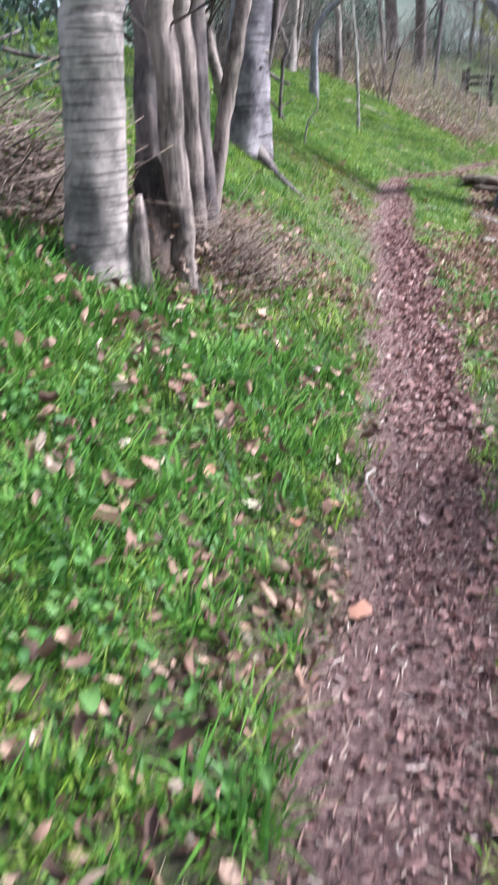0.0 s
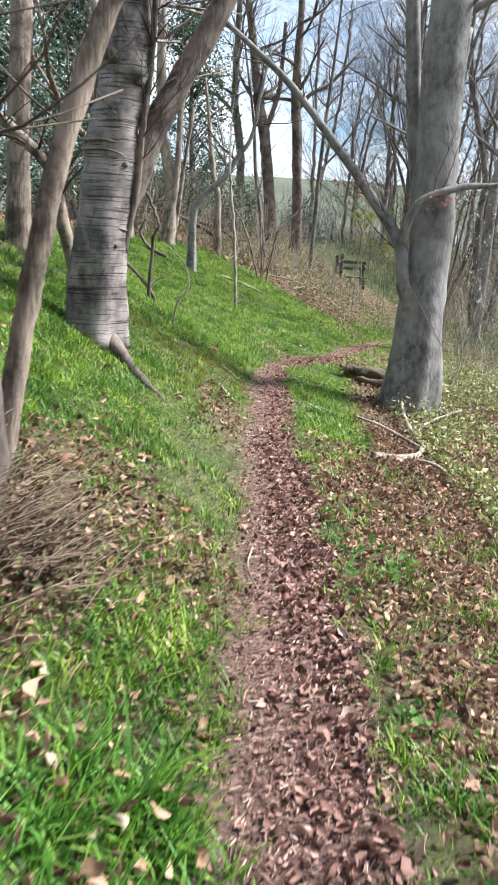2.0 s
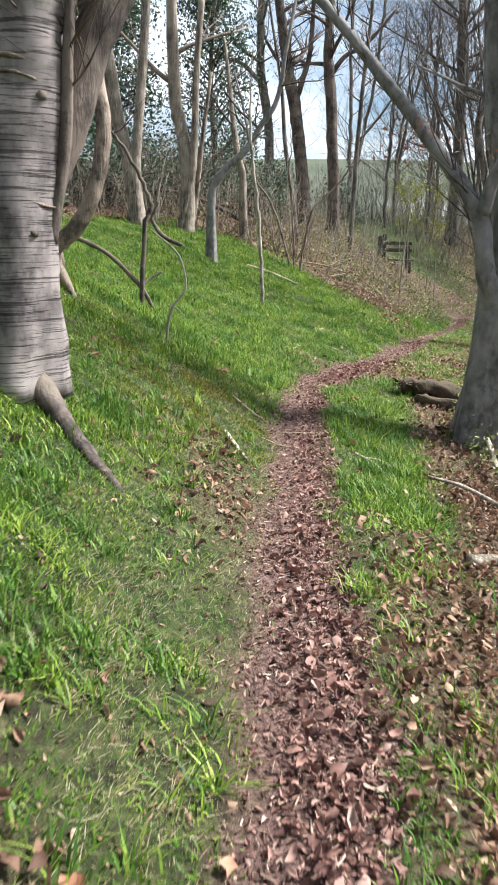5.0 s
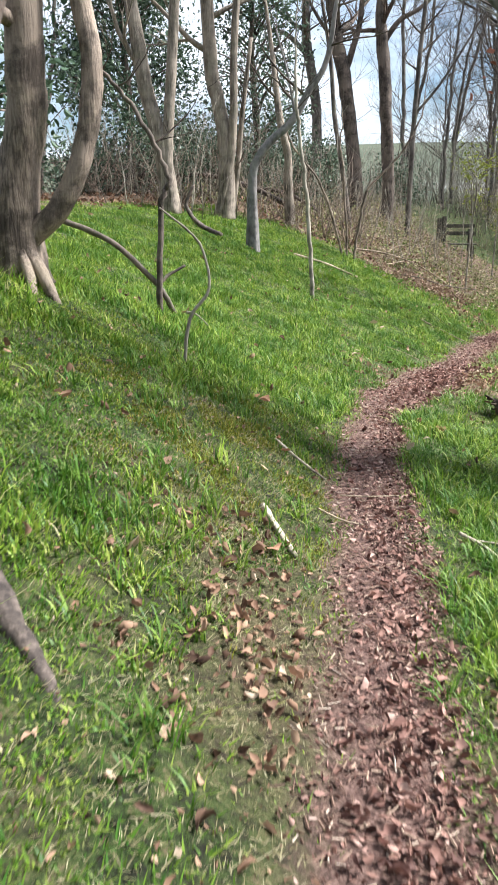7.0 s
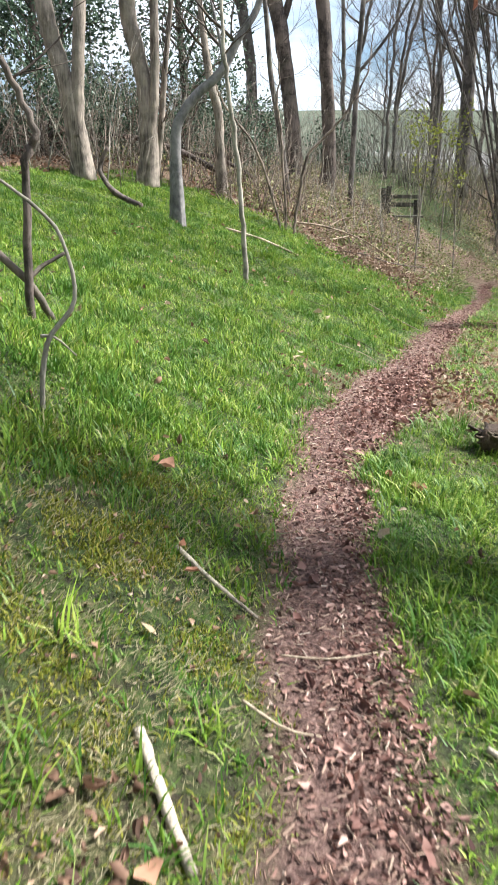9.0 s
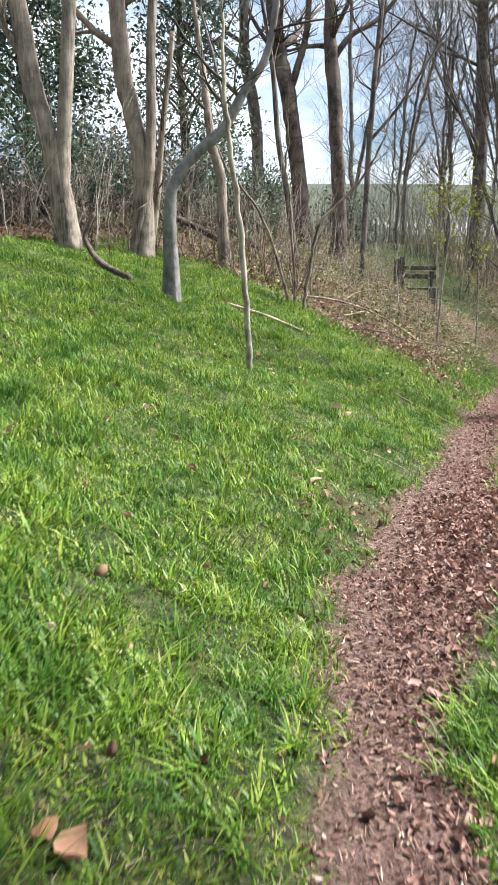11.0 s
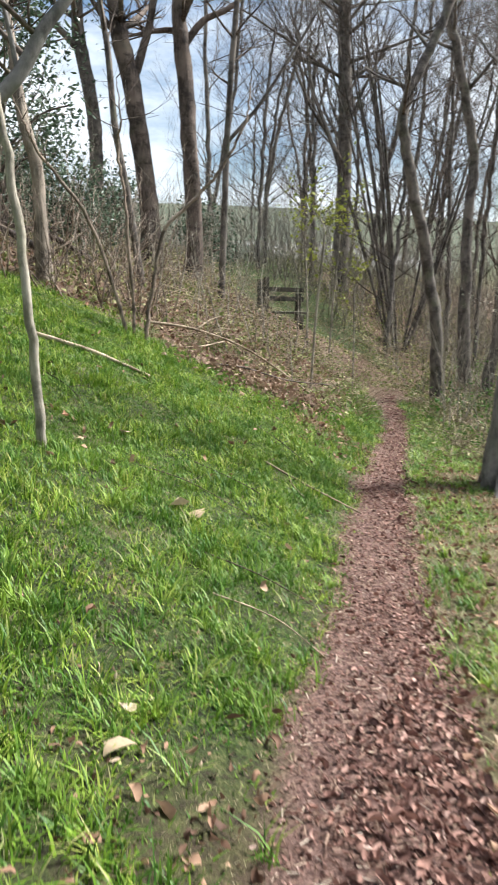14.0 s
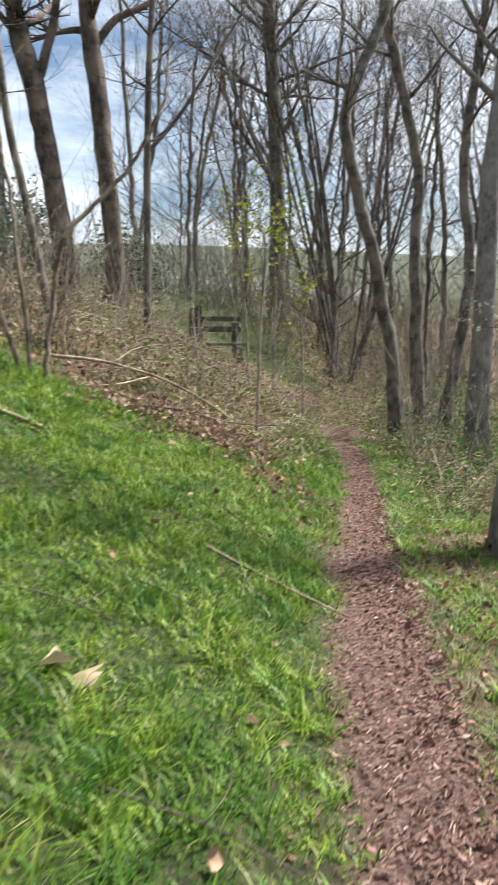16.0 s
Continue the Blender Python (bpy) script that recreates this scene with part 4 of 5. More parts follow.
stick("rotten_log", [(3.34, 12.5, 0.08), (3.55, 12.4, 0.11), (3.85, 12.2, 0.10), (4.3, 11.9, 0.08)], 0.075, 0.11, rot_wood, "dark rotten log with splintered ends beside the path", "log", 14, wob=0.3, knots=0.9,
      fork_r=0.11, forks=SPLINTERS)
stick("rotten_log", [(3.42, 12.15, 0.04), (3.6, 11.95, 0.06), (4.1, 11.7, 0.06)], 0.05, 0.07, rot_wood, "dark rotten log beside the path", "log", 12, wob=0.3, knots=0.9)
stick("bank_branch", [(3.9, 23.2, 0.10), (4.6, 23.3, 0.25), (5.4, 23.2, 0.28), (6.3, 23.0, 0.06)], 0.022, 0.012, dry_twig, "long pale fallen branch across brambles", "branch",
      forks=[[(4.6, 23.3, 0.25), (5.0, 23.6, 0.5), (5.6, 23.8, 0.7)], [(5.0, 23.2, 0.26), (4.5, 22.8, 0.12), (4.1, 22.6, 0.05)]])
stick("bank_branch", [(4.5, 22.3, 0.06), (5.1, 22.5, 0.14), (5.8, 22.7, 0.18), (6.6, 23.1, 0.3)], 0.014, 0.008, bark_brown, "dark fallen branch across leaf litter", "branch")
stick("bank_branch", [(2.35, 20.9, 0.03), (2.9, 20.7, 0.05), (3.5, 20.5, 0.02)], 0.028, 0.018, dry_twig, "straight pale branch lying on grass", "branch")
stick("bank_branch", [(1.0, 20.6, 0.04), (0.6, 20.8, 0.06), (0.35, 21.0, 0.3), (0.5, 21.0, 0.7)], 0.05, 0.03, bark_brown, "curved dark fallen branch on the bank", "branch")
stick("bank_branch", [(2.6, 24.6, 0.3), (1.7, 24.8, 0.42), (0.6, 25.1, 0.5), (-0.6, 25.3, 0.4)], 0.06, 0.045, bark_brown, "dark fallen trunk lying along the bank top", "log", 9)
stick("bank_branch", [(3.4, 25.6, 0.2), (2.6, 25.8, 0.35), (1.5, 26.2, 0.3)], 0.05, 0.04, bark_brown, "dark fallen trunk lying along the bank top", "log", 9)
stick("grey_twig", [(4.25, 19.0, 0.02), (4.55, 18.7, 0.03), (5.0, 18.35, 0.02)], 0.012, 0.006, dry_twig, "thin grey twig lying in short grass", forks=[[(4.5, 18.75, 0.02), (4.4, 18.5, 0.05), (4.45, 18.3, 0.02)]])
stick("grey_twig", [(3.15, 16.2, 0.02), (3.45, 16.05, 0.04), (3.62, 15.75, 0.02)], 0.005, 0.003, dry_twig, "thin grey twig lying in short grass")
stick("grey_twig", [(2.12, 9.55, 0.02), (2.22, 9.42, 0.03), (2.28, 9.2, 0.015)], 0.010, 0.006, dead_wood, "pale forked twig beside the path", forks=[[(2.18, 9.48, 0.03), (2.32, 9.5, 0.04), (2.42, 9.38, 0.02)]])
stick("grey_twig", [(0.95, 5.6, 0.02), (0.88, 5.3, 0.03), (0.9, 5.05, 0.015)], 0.005, 0.003, dry_twig, "thin pale twig beside the path")
stick("grey_twig", [(0.48, 2.75, 0.02), (0.42, 2.6, 0.05), (0.46, 2.42, 0.02)], 0.006, 0.004, dead_wood, "bent pale twig in grass")
stick("grey_twig", [(1.6, 10.0, 0.02), (1.75, 9.95, 0.03), (1.92, 9.98, 0.02)], 0.004, 0.003, dry_twig, "thin brown twig across the path")
stick("grey_twig", [(1.45, 9.75, 0.02), (1.56, 9.65, 0.03), (1.66, 9.62, 0.015)], 0.005, 0.003, dry_twig, "thin brown twig across the path")

for pts in ([(4.55, 20.2, 0.03), (4.75, 19.8, 0.06), (4.95, 19.3, 0.03), (5.2, 18.9, 0.02)], [(3.0, 17.9, 0.02), (3.35, 17.8, 0.05), (3.75, 17.55, 0.03)], [(3.5, 18.3, 0.03), (3.9, 18.0, 0.05), (4.2, 17.6, 0.02)], [(3.1, 16.7, 0.02), (3.5, 16.5, 0.06), (3.8, 16.35, 0.02)], [(2.3, 19.6, 0.03), (2.6, 19.2, 0.05), (2.75, 18.8, 0.02)]):
    q = pts[1]
    stick("dark_twig", pts, 0.0048, 0.0025, twig_mat, "thin dark fallen twig lying in grass", forks=[[q, (q[0] + 0.12, q[1] + 0.14, 0.06), (q[0] + 0.2, q[1] + 0.3, 0.03)]], group="fallen twigs on the slope")

# a long-dead stump and twiggy brush by the clump of stems
v, f = [], []
tube(v, f, [(-0.50, 3.36, zl(-0.5, 3.36) - 0.05), (-0.5, 3.36, zl(-0.5, 3.36) + 0.15), (-0.49, 3.37, zl(-0.5, 3.36) + 0.36), (-0.48, 3.37, zl(-0.5, 3.36) + 0.46)], [0.055, 0.045, 0.036, 0.01], 9, 0.6)
tagged(new("broken_stump", mesh_of("broken_stump", v, f, bark_elder)), "splintered brown stump at the foot of a pale trunk", "stump")

v, f = [], []
rb = random.Random(201)
for k in range(430):
    x, y = rb.gauss(-0.22, 0.17), rb.gauss(4.45, 0.28)
    z = zl(x, y)
    a = rb.uniform(0, 6.28)
    ln = rb.uniform(0.12, 0.4)
    tilt = rb.uniform(0.0, 0.9)
    h0 = rb.uniform(0.0, 0.14)
    a = rb.gauss(0.2, 1.1)
    p = [(x + math.cos(a) * ln * s, y + math.sin(a) * ln * s * 0.8, z + h0 + tilt * ln * s - 0.25 * tilt * ln * s * s + rb.uniform(-0.02, 0.02)) for s in (0, 0.35, 0.7, 1.0)]
    tube(v, f, p, [0.0028, 0.0022, 0.0016, 0.001], 3)
tagged(new("brushwood", mesh_of("brushwood", v, f, brush_mat)), "heap of fine dry brown twigs under the stems", "brushwood", kind="stuff")

v, f = [], []
for k in range(420):
    x, y = rb.gauss(-1.25, 0.28), rb.gauss(4.1, 0.35)
    a, ln, tilt = rb.uniform(0, 6.28), rb.uniform(0.2, 0.75), rb.uniform(-0.1, 0.5)
    h0 = abs(rb.gauss(0.0, 0.16))
    p = [(x + math.cos(a) * ln * q, y + math.sin(a) * ln * q, max(zl(x, y) + h0 + tilt * ln * q, zl(x + math.cos(a) * ln * q, y + math.sin(a) * ln * q) + 0.01) + rb.uniform(-0.01, 0.01)) for q in (0, 0.35, 0.7, 1.0)]
    tube(v, f, p, [0.006, 0.005, 0.0035, 0.002], 4)
tagged(new("dead_sticks", mesh_of("dead_sticks", v, f, brush_mat)), "heap of dead brown sticks behind a pale trunk", "brushwood", kind="stuff")

v, f = [], []
z = zl(-0.46, 3.72)
tube(v, f, [(-0.46, 3.72, z - 0.08), (-0.46, 3.72, z + 0.12), (-0.47, 3.73, z + 0.3), (-0.45, 3.74, z + 0.48), (-0.46, 3.74, z + 0.6)], [0.15, 0.13, 0.11, 0.09, 0.03], 16, 0.5, 1.0, 0.9)
tagged(new("rotten_stump", mesh_of("rotten_stump", v, f, rot_wood)), "dark hollow rotten stump among the stems", "stump")

# bare thicket between the trees on top of the bank
v, f = [], []
for k in range(270):
    x = rb.uniform(-3.0, 4.4)
    y = 23.2 + 0.12 * abs(x) + abs(rb.gauss(0, 1.7)) - 0.3 * (x > 2)
    sprout(v, f, (x, y, zl(x, y) - 0.04), (rb.uniform(-0.6, 0.6), rb.uniform(-0.5, 0.5), rb.uniform(0.35, 1)), rb.uniform(0.6, 2.1), rb.uniform(0.006, 0.015), 1, rb, 0.12, 4)
tagged(new("thicket", mesh_of("thicket", v, f, bark_elder)), "tangled bare grey-brown thicket along the bank top", "undergrowth", kind="stuff")

v, f = [], []
for k in range(2600):
    while True:
        x, y = rb.uniform(3.5, 14.5), rb.uniform(20.3, 33.0)
        d = float(side(np.array(x), np.array(y)))
        if (-6.0 < d < -0.45 and y > 22.2 + 0.35 * (7 - x) and not (7.4 < x < 10 and 28.5 < y < 32)) or (0.6 < d < 4 and y > 20.5):
            break
    z = zl(x, y)
    a, ln = rb.uniform(0, 6.28), rb.uniform(0.3, 1.1)
    up = rb.uniform(0.2, 1.1)
    p = [(x + math.cos(a) * ln * s, y + math.sin(a) * ln * s, z + up * ln * (s - 0.75 * s * s) * 1.6 + rb.uniform(-0.02, 0.02)) for s in (0, 0.3, 0.65, 1.0)]
    tube(v, f, p, [0.006, 0.005, 0.004, 0.002], 3)
tagged(new("bramble_stems", mesh_of("bramble_stems", v, f, dry_twig)), "tangle of arching dry bramble stems on the bank", "brambles", kind="stuff")

v, f = [], []
for k in range(1250):
    while True:
        x, y = rb.uniform(-3.0, 20.5), rb.uniform(21.0, 41.0)
        d = float(side(np.array(x), np.array(y)))
        if (-9.0 < d < -1.2 and y > 22.6 + 0.35 * (7 - x)) or (0.7 < d < 8 and y > 22) or (d < -5.6 and y > 21) or (x > 11.5 and y > 29):
            if 7.2 < x < 10.2 and 26.5 < y < 34:
                continue
            break
    p = Vector((x, y, zl(x, y) - 0.03))
    hgt = rb.uniform(0.7, 2.4)
    sprout(v, f, p, (rb.uniform(-0.25, 0.25), rb.uniform(-0.25, 0.25), 1), hgt, rb.uniform(0.006, 0.014), 1, rb, 0.0, 4)
for k in range(620):
    x, y = rb.uniform(9.5, 25.0), rb.uniform(33.0, 46.0)
    sprout(v, f, (x, y, zl(x, y) - 0.03), (rb.uniform(-0.4, 0.4), rb.uniform(-0.4, 0.4), 1), rb.uniform(1.8, 4.2), rb.uniform(0.010, 0.022), 1, rb, 0.0, 3)
tagged(new("undergrowth", mesh_of("undergrowth", v, f, bark_sap)), "thin bare upright shoots of undergrowth", "undergrowth", kind="stuff")

n = 110000
bx, by = rng.uniform(-3.0, 21.0, n), rng.uniform(18.5, 44.0, n)
bd = side(bx, by)
ok = ((bd < -0.45) & (by > 22.2 + 0.35 * (7 - bx)) | (bd > 0.35) & (by > 21.0) | (by > 28.5)) & (bd > -9) & (bd < 9) & ~((bx > 7.6) & (bx < 11) & (by > 30.9)) & (rng.uniform(size=n) < 0.35 + 0.65 * (wavy(bx, by, 0.8) > 0))
bx, by = bx[ok], by[ok]
bz = land_z(bx, by) + np.abs(rng.normal(0, 0.15, len(bx))) * (0.5 + 0.5 * (by > 24) + 1.6 * ramp01(by, 28, 33) * (bx > 10.8))
tagged(new("bramble_leaves", leaves_mesh("bramble_leaves", np.stack([bx, by, bz], 1), rng.uniform(0.04, 0.09, len(bx)), bramble_mat, 0.6, rng, 0.2, 0.7)),
       "dull green and tan bramble leaves over the bank", "brambles", kind="stuff")

n = 26000
bx, by = rng.uniform(8.5, 17.0, n), rng.uniform(22.0, 34.0, n)
ok = (side(bx, by) > 0.5) & (rng.uniform(size=n) < 0.1 + 0.9 * ramp01(wavy(bx, by, 0.9, 6.0), -0.1, 0.5))
bx, by = bx[ok], by[ok]
bz = land_z(bx, by) + np.abs(rng.normal(0, 0.32, len(bx))) * (0.3 + 0.7 * ramp01(side(bx, by), 0.5, 2.0))
tagged(new("wood_brambles", leaves_mesh("wood_brambles", np.stack([bx, by, bz], 1), rng.uniform(0.04, 0.10, len(bx)), herb_mat, 0.5, rng, 0.25, 0.6)),
       "dull green bramble thicket under the trees of the wood", "brambles", kind="stuff")

# sapling with the first yellow leaves
ysap = tree("leafing_sapling", [(6.58, 23.8, -0.5), (6.63, 23.8, 0.93), (6.72, 23.8, 2.07)], 0.022, 0.012, bark_sap, "slender sapling with fresh yellow-green leaves", crown=7, crown_from=0.35, reach=0.7, depth=1, lobes=0.0, seed=301, up=0.6, sides=7)
tips = []
for ob in ysap.children:
    if ob.name.startswith("branch"):
        co = np.array([tuple(q.co) for q in ob.data.vertices])
        tips.append(co[rng.integers(0, len(co), 26)] + rng.normal(size=(26, 3)) * 0.05)
tips = np.concatenate(tips)
yl = new("foliage", leaves_mesh("foliage", tips, rng.uniform(0.045, 0.085, len(tips)), spring_mat, 0.3, rng, 0.2, 0.6))
yl.parent = ysap
for x, y, s in ((7.9, 27.5, 1.0), (9.0, 29.0, 1.1), (8.2, 25.8, 0.8)):
    copy_thing(ysap, Matrix.Translation((x, y, zl(x, y) - 0.05)) @ Matrix.Rotation(x * 2, 4, "Z") @ Matrix.Scale(s, 4))

# bare shrub with pale buds beside the wood
bsh = tree("budding_shrub", [(10.0, 22.6, -1.0), (10.1, 22.6, 0.0), (9.9, 22.6, 0.9)], 0.018, 0.008, bark_sap, "bare arching shrub with pale opening buds", crown=9, crown_from=0.1, reach=1.3, depth=1, lobes=0.0, seed=305, up=0.3, sides=6)
tips = []
for ob in bsh.children:
    if ob.name.startswith("branch"):
        co = np.array([tuple(q.co) for q in ob.data.vertices])
        tips.append(co[rng.integers(0, len(co), 22)] + rng.normal(size=(22, 3)) * 0.02)
tips = np.concatenate(tips)
bl = new("buds", leaves_mesh("buds", tips, rng.uniform(0.02, 0.05, len(tips)), bud_mat, 0.3, rng, 0.3, 0.6))
bl.parent = bsh
for x, y, s in ((8.9, 21.3, 0.8), (11.3, 23.4, 1.2), (9.4, 19.2, 0.9), (5.1, 10.6, 0.9), (5.6, 12.2, 1.0), (4.9, 8.6, 0.8)):
    copy_thing(bsh, Matrix.Translation((x, y, zl(x, y) - 0.05)) @ Matrix.Rotation(y * 2, 4, "Z") @ Matrix.Scale(s, 4))

n = 60000
d0, by = rng.uniform(1.5, 5.0, n), rng.uniform(5.0, 18.0, n)
bx = path_x(by) + d0
bz = land_z(bx, by) + np.abs(rng.normal(0, 0.12, n))
ok = rng.uniform(size=n) < ramp01(wavy(bx, by, 0.7, 2.0), -0.5, 0.4)
tagged(new("slope_brambles", leaves_mesh("slope_brambles", np.stack([bx, by, bz], 1)[ok], rng.uniform(0.03, 0.065, int(ok.sum())), bramble_mat, 0.8, rng, 0.2, 0.65)),
       "pale green bramble leaves on the slope below the path", "brambles", kind="stuff")
v, f = [], []
for k in range(140):
    y = rb.uniform(7.5, 18.0)
    x = float(path_x(np.array(y))) + rb.uniform(2.4, 6.5)
    sprout(v, f, (x, y, zl(x, y) - 0.03), (rb.uniform(-0.3, 0.3), rb.uniform(-0.3, 0.3), 1), rb.uniform(0.6, 2.0), rb.uniform(0.005, 0.011), 1, rb, 0.0, 4)
tagged(new("slope_undergrowth", mesh_of("slope_undergrowth", v, f, bark_sap)), "thin bare shoots on the slope below the path", "undergrowth", kind="stuff")

# ---- ground cover ----


def scatter(n, x0, x1, y0, y1, keep):
    x, y = rng.uniform(x0, x1, n), rng.uniform(y0, y1, n)
    ok = rng.uniform(size=n) < keep(x, y)
    return x[ok], y[ok]


def along(n, d0, d1, y0, y1, keep):
    """Places strewn beside the path, by metres to its right and metres ahead."""
    d, y = rng.uniform(d0, d1, n), rng.uniform(y0, y1, n)
    x = path_x(y) + d * np.sqrt(1 + (path_x(y + 0.5) - path_x(y - 0.5)) ** 2)
    ok = rng.uniform(size=n) < keep(x, y)
    return x[ok], y[ok]


def blades(name, x, y, per, height, spread, width, mat, label, lean=0.85, simple=False):
    """Tufts of bent grass blades: a quad and a tip each."""
    n = len(x) * per
    hx = np.repeat(height if np.ndim(height) else np.full(len(x), height), per)
    px = np.repeat(x, per) + rng.normal(0, spread, n)
    py = np.repeat(y, per) + rng.normal(0, spread, n)
    pz = land_z(px, py) - 0.006
    a = rng.uniform(0, 2 * np.pi, n)
    h = hx * rng.uniform(0.45, 1.15, n)
    out = h * rng.uniform(0.1, lean * 1.6, n)
    w = width * rng.uniform(0.6, 1.3, n)
    dx, dy = np.cos(a), np.sin(a)
    sx, sy = -dy * w / 2, dx * w / 2
    v = np.stack([np.stack([px - sx, py - sy, pz], 1), np.stack([px + sx, py + sy, pz], 1),
                  np.stack([px + dx * out * 0.35 + sx * 0.8, py + dy * out * 0.35 + sy * 0.8, pz + h * 0.6], 1),
                  np.stack([px + dx * out * 0.35 - sx * 0.8, py + dy * out * 0.35 - sy * 0.8, pz + h * 0.6], 1),
                  np.stack([px + dx * out, py + dy * out, pz + h * 0.93], 1)], axis=1)
    if simple:
        v = v[:, [0, 1, 4]]
        return tagged(new(name, raw_mesh(name, v.reshape(-1, 3), np.arange(3 * n), np.arange(n) * 3, mat)), label, "grass", kind="stuff")
    base = (np.arange(n) * 5)[:, None]
    loops = (base + np.array([[0, 1, 2, 3, 3, 2, 4]])).reshape(-1)
    starts = (np.arange(n)[:, None] * 7 + np.array([[0, 4]])).reshape(-1)
    return tagged(new(name, raw_mesh(name, v.reshape(-1, 3), loops, starts, mat)), label, "grass", kind="stuff")


def grass_here(x, y):
    d = side(x, y)
    p, l = path_mask(x, y), litter_mask(x, y)
    g = (1 - p) * (1 - 0.93 * l)
    g = g * (0.55 + 0.45 * ramp01(wavy(x, y, 0.55, 3.0), -0.75, 0.1))
    bare = 0.85 * blob(x, y, 1.15, 8.1, 0.45, 1.2) + 0.85 * blob(x, y, 0.95, 10.1, 0.65, 1.0) + 0.8 * blob(x, y, 0.8, 6.5, 0.45, 1.5) + 0.4 * blob(x, y, 2.75, 15.2, 0.3, 0.9)
    right = 1 - ramp01(d, 0.1, 0.3) * (1 - 0.85 * ramp01(y, 7.4, 8.4) * (1 - ramp01(y, 12.2, 13.2)) * (1 - ramp01(d, 0.8, 1.1))) * (0.4 + 0.5 * ramp01(wavy(x, y, 0.4, 9.0), -0.1, 0.4))
    g = g * right
    edge = 0.5 + 0.5 * ramp01(np.abs(d) - path_half(y), 0.02, 0.22)
    return np.clip(g * np.maximum(1 - bare, 0.0) * edge, 0, 1)


def thatch(x, y):
    t = blob(x, y, 0.95, 9.9, 0.55, 1.2) + 0.8 * blob(x, y, 1.0, 8.0, 0.3, 0.8) + 0.7 * blob(x, y, 0.75, 6.4, 0.3, 1.2) + 0.7 * blob(x, y, 2.6, 15.0, 0.35, 0.8) + 0.4 * ramp01(wavy(x, y, 0.8, 12.0), 0.15, 0.5)
    t = t + 0.6 * blob(side(x, y), 0 * y, -path_half(y) - 0.1, 0, 0.13, 1)
    return np.clip(t * (0.5 + 0.5 * ramp01(wavy(x, y, 0.25, 3.0), -0.4, 0.3)), 0, 1)


def grass_mat_here(x, y):
    d = side(x, y)
    return np.clip((1 - 0.85 * thatch(x, y)) * (1 - path_mask(x, y)) * (1 - 0.95 * litter_mask(x, y)) * (0.6 + 0.4 * ramp01(wavy(x, y, 0.28, 4.0), -0.35, 0.3)) * (1 - 0.6 * ramp01(d, 0.1, 0.4)), 0, 1)


x, y = along(44000, -2.3, 1.5, 0.3, 12.5, lambda x, y: grass_here(x, y) * (1 - 0.8 * thatch(x, y)))
blades("grass_near", x, y, 9, (0.022 + 0.06 * ramp01(wavy(x, y, 0.42, 5.0), -0.3, 0.7)) * rng.uniform(0.6, 1.5, len(x)), 0.022, 0.0074, grass_mat, "fresh green woodland grass in uneven tufts")
x, y = along(42000, -6.8, 1.2, 12.5, 24.0, lambda x, y: grass_here(x, y) * (1 - 0.8 * thatch(x, y)))
blades("grass_slope", x, y, 8, (0.028 + 0.065 * ramp01(wavy(x, y, 0.42, 5.0), -0.3, 0.7)) * rng.uniform(0.6, 1.5, len(x)), 0.03, 0.0085, grass_mat, "fresh green grass on the bank in uneven tufts")
x, y = scatter(9000, 3.0, 10.5, 20.0, 27.0, lambda x, y: (1 - path_mask(x, y)) * np.maximum(blob(side(x, y), y, -0.6, 23.0, 0.55, 3.5), blob(side(x, y), y, 0.6, 22.5, 0.6, 4.0)))
blades("grass_verge", x, y, 9, 0.09, 0.04, 0.008, grass_mat, "bright green grass along the far path")
x, y = along(50000, -3.2, 1.6, 0.3, 20.0, lambda x, y: (1 - path_mask(x, y)) * (0.16 + 0.8 * thatch(x, y)) * (0.6 + 0.88 * ramp01(wavy(x, y, 0.6, 7.0), 0.0, 0.5) * (0.4 + 0.6 * (1 - ramp01(np.abs(side(x, y)), 0.5, 2.2)))))
blades("dry_grass", x, y, 5, 0.026, 0.03, 0.005, dry_grass_mat, "pale dry blades of last year's grass", 1.2, True)
x, y = along(64000, -2.3, 1.3, 0.3, 13.0, grass_mat_here)
blades("short_grass", x, y, 5, 0.03, 0.03, 0.0085, grass_mat, "short dense green grass", 1.3, True)
x, y = along(76000, -7.4, 1.0, 12.8, 23.5, grass_mat_here)
blades("short_grass_slope", x, y, 5, 0.035, 0.04, 0.011, grass_mat, "short dense green grass on the bank", 1.3, True)
x, y = along(15000, 0.2, 2.6, 12.8, 25.0, lambda x, y: (1 - path_mask(x, y)) * (0.35 + 0.65 * ramp01(wavy(x, y, 0.35, 4.5), -0.3, 0.3)))
blades("verge_straw", x, y, 5, 0.05, 0.035, 0.006, dry_grass_mat, "straw-coloured dry grass on the lower verge", 1.6, True)
x, y = along(5200, 0.2, 2.4, 13.2, 25.0, lambda x, y: (1 - path_mask(x, y)) * ramp01(wavy(x, y, 0.5, 8.0) + 0.3 * ramp01(y, 18, 21), -0.05, 0.35))
blades("verge_grass", x, y, 10, 0.07, 0.03, 0.008, grass_mat, "green tufts on the lower verge", 1.2)
x, y = scatter(17000, 0.0, 1.75, 8.2, 12.4, lambda x, y: (0.08 + 0.92 * ramp01(wavy(x, y, 0.22), -0.1, 0.3)) * blob(x, y, 0.95, 10.3, 0.65, 0.95) * (1 - path_mask(x, y)))
blades("moss", x, y, 11, 0.026, 0.022, 0.006, moss_mat, "yellow-green moss in low cushions")

